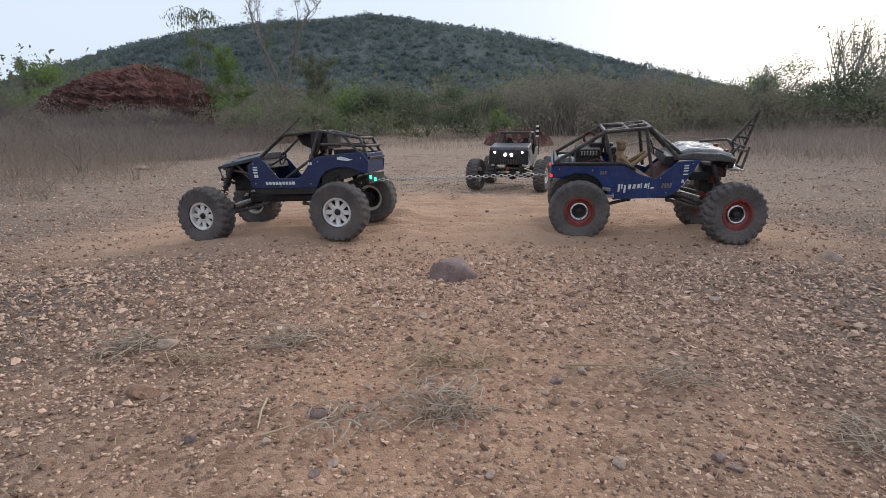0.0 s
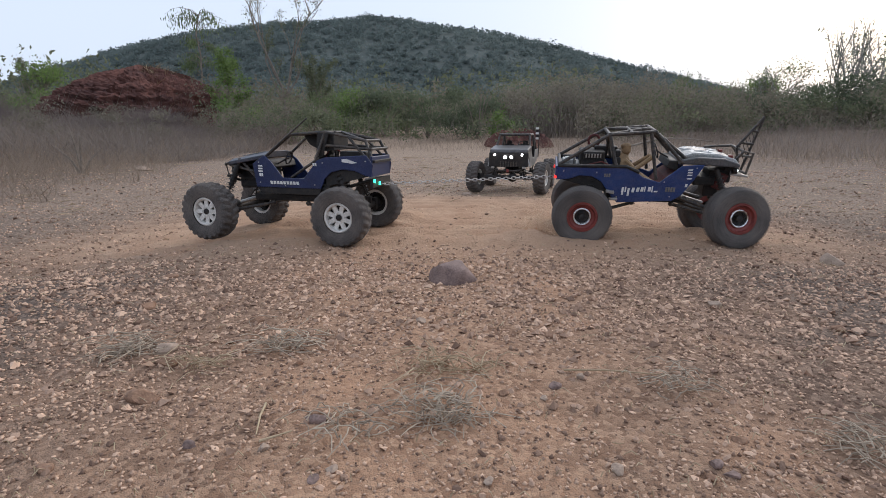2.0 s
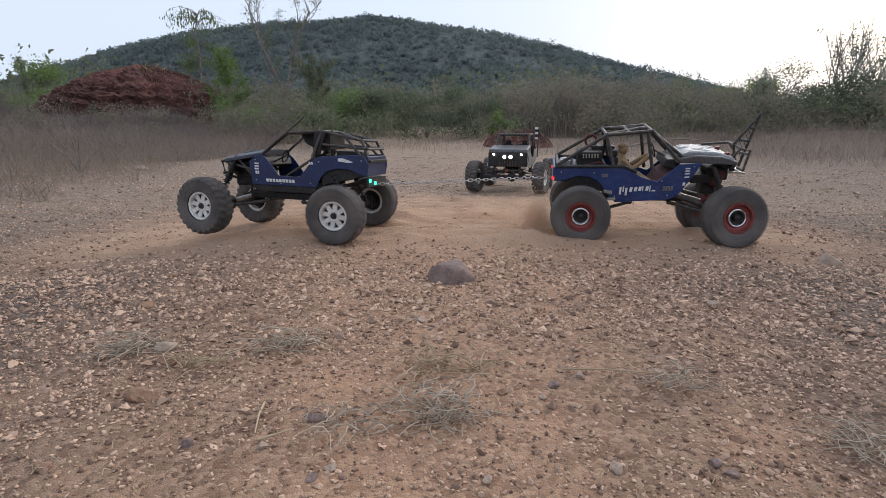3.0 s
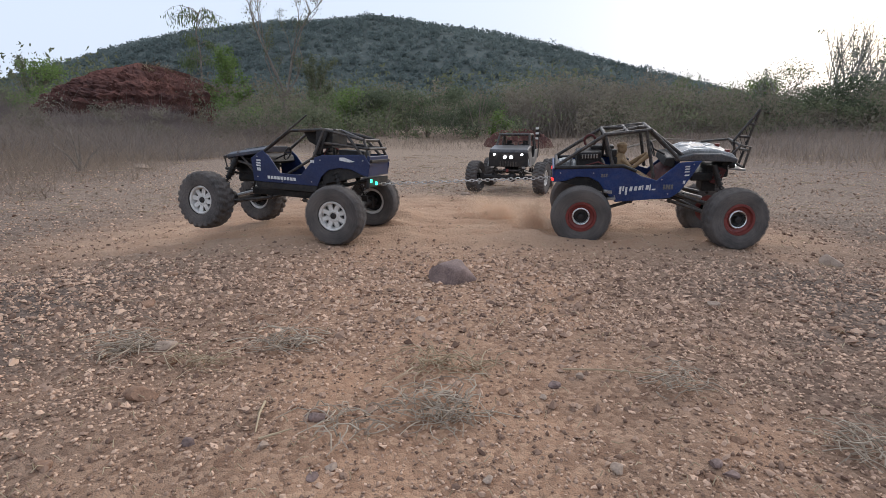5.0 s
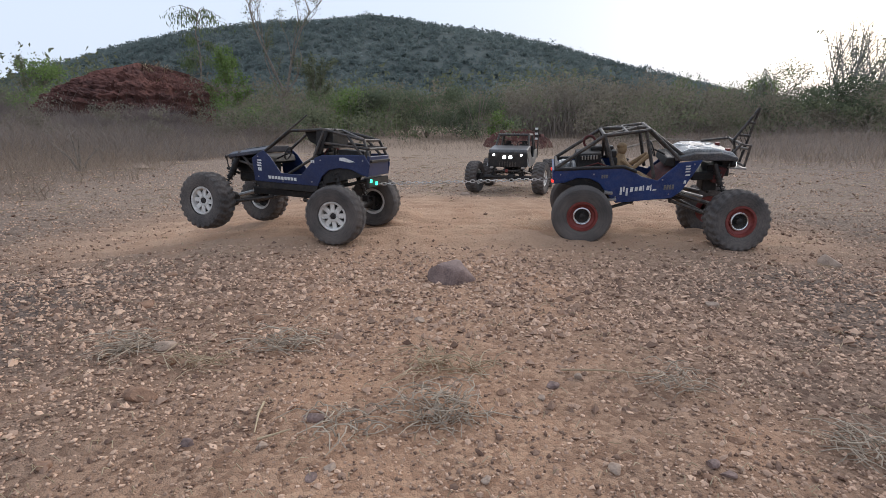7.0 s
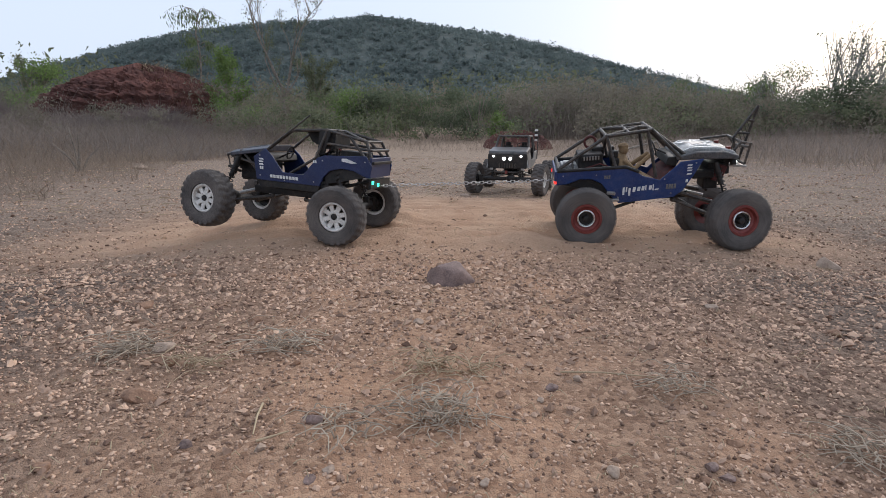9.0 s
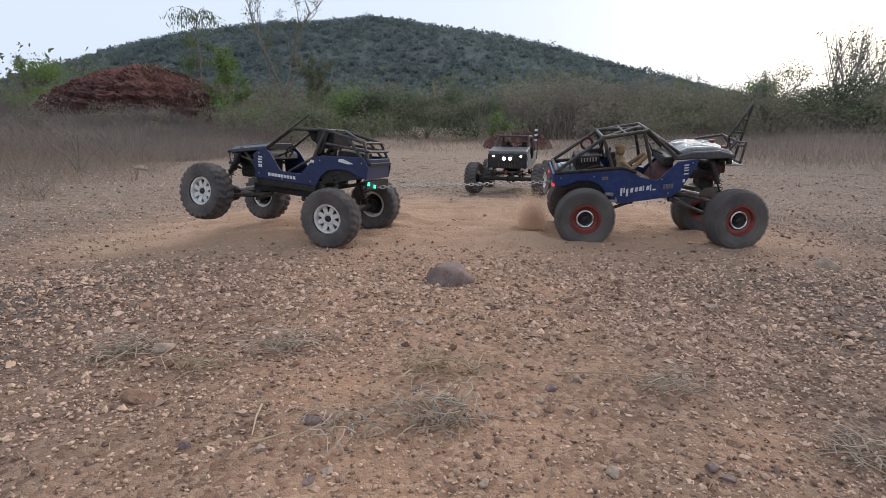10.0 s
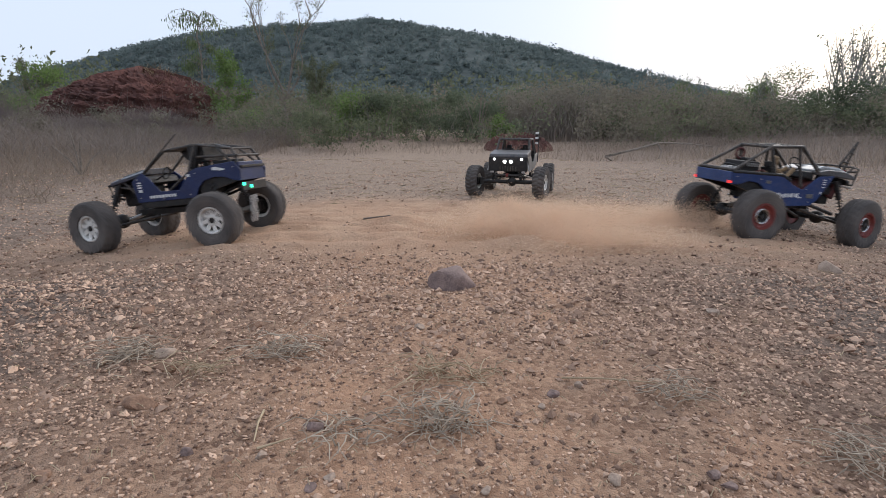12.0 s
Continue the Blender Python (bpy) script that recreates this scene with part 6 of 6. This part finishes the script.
def drive(gear, rows, spin, near, raised, sink, steer):
    """Keys one crawler: its body, and wheels, axles, links and dampers in the body's space."""
    fine = [k * 0.1 for k in range(121)]
    walk(gear["root"], [(t, body_pose(rows, t)) for t in fine])
    ts = [r[0] for r in rows]
    wb, tr = gear["wb"], gear["tr"]

    def centre(t, fx, sy):
        flat = body_pose(rows, t)
        p = flat @ Vector((fx * wb / 2, sy * tr / 2, gear["r"]))
        p.z = float(relief(p.x, p.y)) + gear["r"] - sink
        if fx > 0 and raised:
            n = flat @ Vector((fx * wb / 2, near * tr / 2, gear["r"]))
            rise = max(0.0, float(np.interp(t, ts, [r[7] for r in rows])) - float(relief(n.x, n.y)) - gear["r"])
            p.z += rise if sy == near else 0.3 * rise
        return p

    body = {t: body_pose(rows, t) for t in ts + fine}
    for w, fx, sy in gear["wheels"]:
        keys = []
        for t in fine:
            a, b = centre(t, fx, 1), centre(t, fx, -1)
            side = (a - b).normalized()
            ahead = side.cross(Vector((0, 0, 1))).normalized()
            turn = Matrix((ahead, side, ahead.cross(side))).transposed().to_4x4()
            m = Matrix.Translation(centre(t, fx, sy)) @ turn @ Matrix.Rotation(radians(steer(t)) if fx > 0 else 0.0, 4, "Z") @ Matrix.Rotation(spin(t, fx), 4, "Y")
            if sy < 0:
                m = m @ Matrix.Rotation(math.pi, 4, "Z")
            keys.append((t, body[t].inverted() @ m))
        walk(w, keys)
    for ax, fx in gear["axles"]:
        keys = []
        for t in fine:
            a, b = centre(t, fx, 1), centre(t, fx, -1)
            side = (a - b).normalized()
            ahead = side.cross(Vector((0, 0, 1))).normalized()
            keys.append((t, body[t].inverted() @ Matrix.Translation((a + b) / 2) @ Matrix((ahead, side, ahead.cross(side))).transposed().to_4x4()))
        walk(ax, keys)
        for group in ("links", "dampers"):
            for ob, a, f, b in gear[group]:
                if f == fx:
                    walk(ob, [(t, aim(a, m @ (b - Vector((fx * wb / 2, 0, gear["r"]))))) for t, m in keys])


def rolled(stretches):
    """Turning of a wheel: (from, degrees a second) steps, as an angle at a time."""
    def angle(t, fx):
        s = 0.0
        for k, (a, v, f) in enumerate(stretches):
            b = stretches[k + 1][0] if k + 1 < len(stretches) else 12.0
            s += (v if fx < 0 else f) * max(0.0, min(t, b) - a)
        return radians(s)
    return angle


def fixed(gear):
    for ob, a, fx, b in gear["links"] + gear["dampers"]:
        ob.matrix_basis = aim(a, b)


def drift(ob, rows):
    walk(ob, [(t, pose(x, y, float(relief(x, y)) + dz)) for t, x, y, dz in rows])


def motions():
    drive(NAVY, NAVY_ROWS, rolled([(0, 260, 90), (2.6, 420, 160), (7, 320, 130), (10.4, 620, 480)]), 1, True, 0.006, lambda t: -6.0 - 4 * float(step(10.5, 11.0, t)))
    drive(BLUE, BLUE_ROWS, rolled([(0, 180, 60), (1.0, 840, 520), (3.2, 780, 420), (6.2, 420, 60), (7.0, 820, 460), (10.2, 850, 700)]), -1, False, 0.010, lambda t: 12.0)
    walk(DOLL, [(k * 0.1, body_pose(BLUE_ROWS, k * 0.1)) for k in range(121)])
    # the chain stays taut until it comes off, then gathers under the navy crawler's tail
    rows, gather = [], 10.4
    for t in [k * 0.1 for k in range(105)]:
        a, b = body_pose(NAVY_ROWS, t) @ Vector((-0.222, 0, 0.132)), body_pose(BLUE_ROWS, t) @ Vector((-0.208, 0, 0.135))
        if t <= gather:
            rows.append((t, aim(a, b)))
    for t in (10.7, 11, 11.5, 12):
        a = body_pose(NAVY_ROWS, t) @ Vector((-0.205, 0, 0.105))
        rows.append((t, aim(a, a + Vector((1, -0.05, 0)))))
    walk(CHAIN, rows)
    for k, ob in enumerate(LINKS):
        taut = Matrix.Translation((0.0098 * k, 0, 0)) @ Matrix.Rotation(radians(90 * (k % 2)), 4, "X")
        s = (k % 8) / 7 if (k // 8) % 2 == 0 else 1 - (k % 8) / 7
        loose = Matrix.Translation((0.004 + 0.003 * math.sin(k * 1.7), 0.012 * math.sin(k // 8 * 1.3), -0.055 * s)) @ Matrix.Rotation(radians(80), 4, "Y") @ Matrix.Rotation(radians(80 * (k % 2)), 4, "X")
        walk(ob, [(0, taut), (gather, taut), (10.7, loose), (12, loose)])
    drift(PUFF_WHEEL, [(0, 0.27, 1.29, -0.11), (0.8, 0.27, 1.29, -0.10), (1.5, 0.24, 1.29, -0.005), (2.0, 0.24, 1.29, -0.05), (2.5, 0.245, 1.29, 0.0), (3.2, 0.24, 1.32, 0.0), (4.8, 0.23, 1.32, -0.01), (5.5, 0.235, 1.30, 0.0),
                       (6.2, 0.22, 1.33, -0.055), (7, 0.24, 1.33, -0.06), (8.8, 0.24, 1.33, -0.06), (9.5, 0.23, 1.32, -0.06), (10, 0.24, 1.35, 0.0), (10.5, 0.19, 1.44, 0.02), (11, 0.20, 1.42, 0.0), (11.5, 0.17, 1.44, 0.0), (12, 0.2, 1.44, -0.02)])
    drift(PUFF_MID, [(0, 0.3, 1.41, -0.11), (2.2, 0.28, 1.41, -0.10), (3.0, 0.2, 1.51, -0.03), (5.5, 0.17, 1.51, 0.0), (6.2, 0.16, 1.58, -0.08), (9.5, 0.2, 1.44, -0.1), (10.2, 0.22, 1.44, -0.02), (10.7, 0.18, 1.51, 0.01), (11.2, 0.16, 1.58, 0.0), (12, 0.2, 1.58, -0.02)])
    drift(PUFF_LEFT, [(0, -0.2, 1.44, -0.08), (8.8, -0.2, 1.44, -0.08), (9.5, -0.13, 1.41, -0.01), (10.0, -0.15, 1.44, -0.06), (12, -0.4, 1.44, -0.09)])
    drift(PUFF_TRAIL, [(0, 0.40, 1.38, -0.20), (10.5, 0.40, 1.38, -0.20), (10.8, 0.33, 1.36, -0.07), (11, 0.29, 1.34, -0.02), (11.3, 0.25, 1.32, -0.005), (11.6, 0.22, 1.30, 0.0), (12, 0.22, 1.32, 0.0)])
    drift(PUFF_BACK, [(0, 0.5, 1.55, -0.28), (10.9, 0.5, 1.55, -0.28), (11.3, 0.42, 1.48, -0.05), (11.6, 0.38, 1.46, -0.01), (12, 0.34, 1.48, 0.0)])
    drift(PUFF_RIGHT, [(0, 0.7, 1.6, -0.22), (11.0, 0.7, 1.6, -0.22), (11.3, 0.58, 1.45, -0.03), (12, 0.68, 1.5, 0.0)])
    drift(PUFF_HIGH, [(0, 0.2, 1.6, -0.30), (10.2, 0.2, 1.6, -0.30), (10.6, 0.19, 1.55, -0.02), (11.2, 0.17, 1.55, 0.0), (11.6, 0.18, 1.55, 0.0), (12, 0.21, 1.55, -0.01)])


GREY["root"].matrix_world = pose(0.325, 2.42, 0.002, 0, 0, -106)
fixed(GREY)
motions()
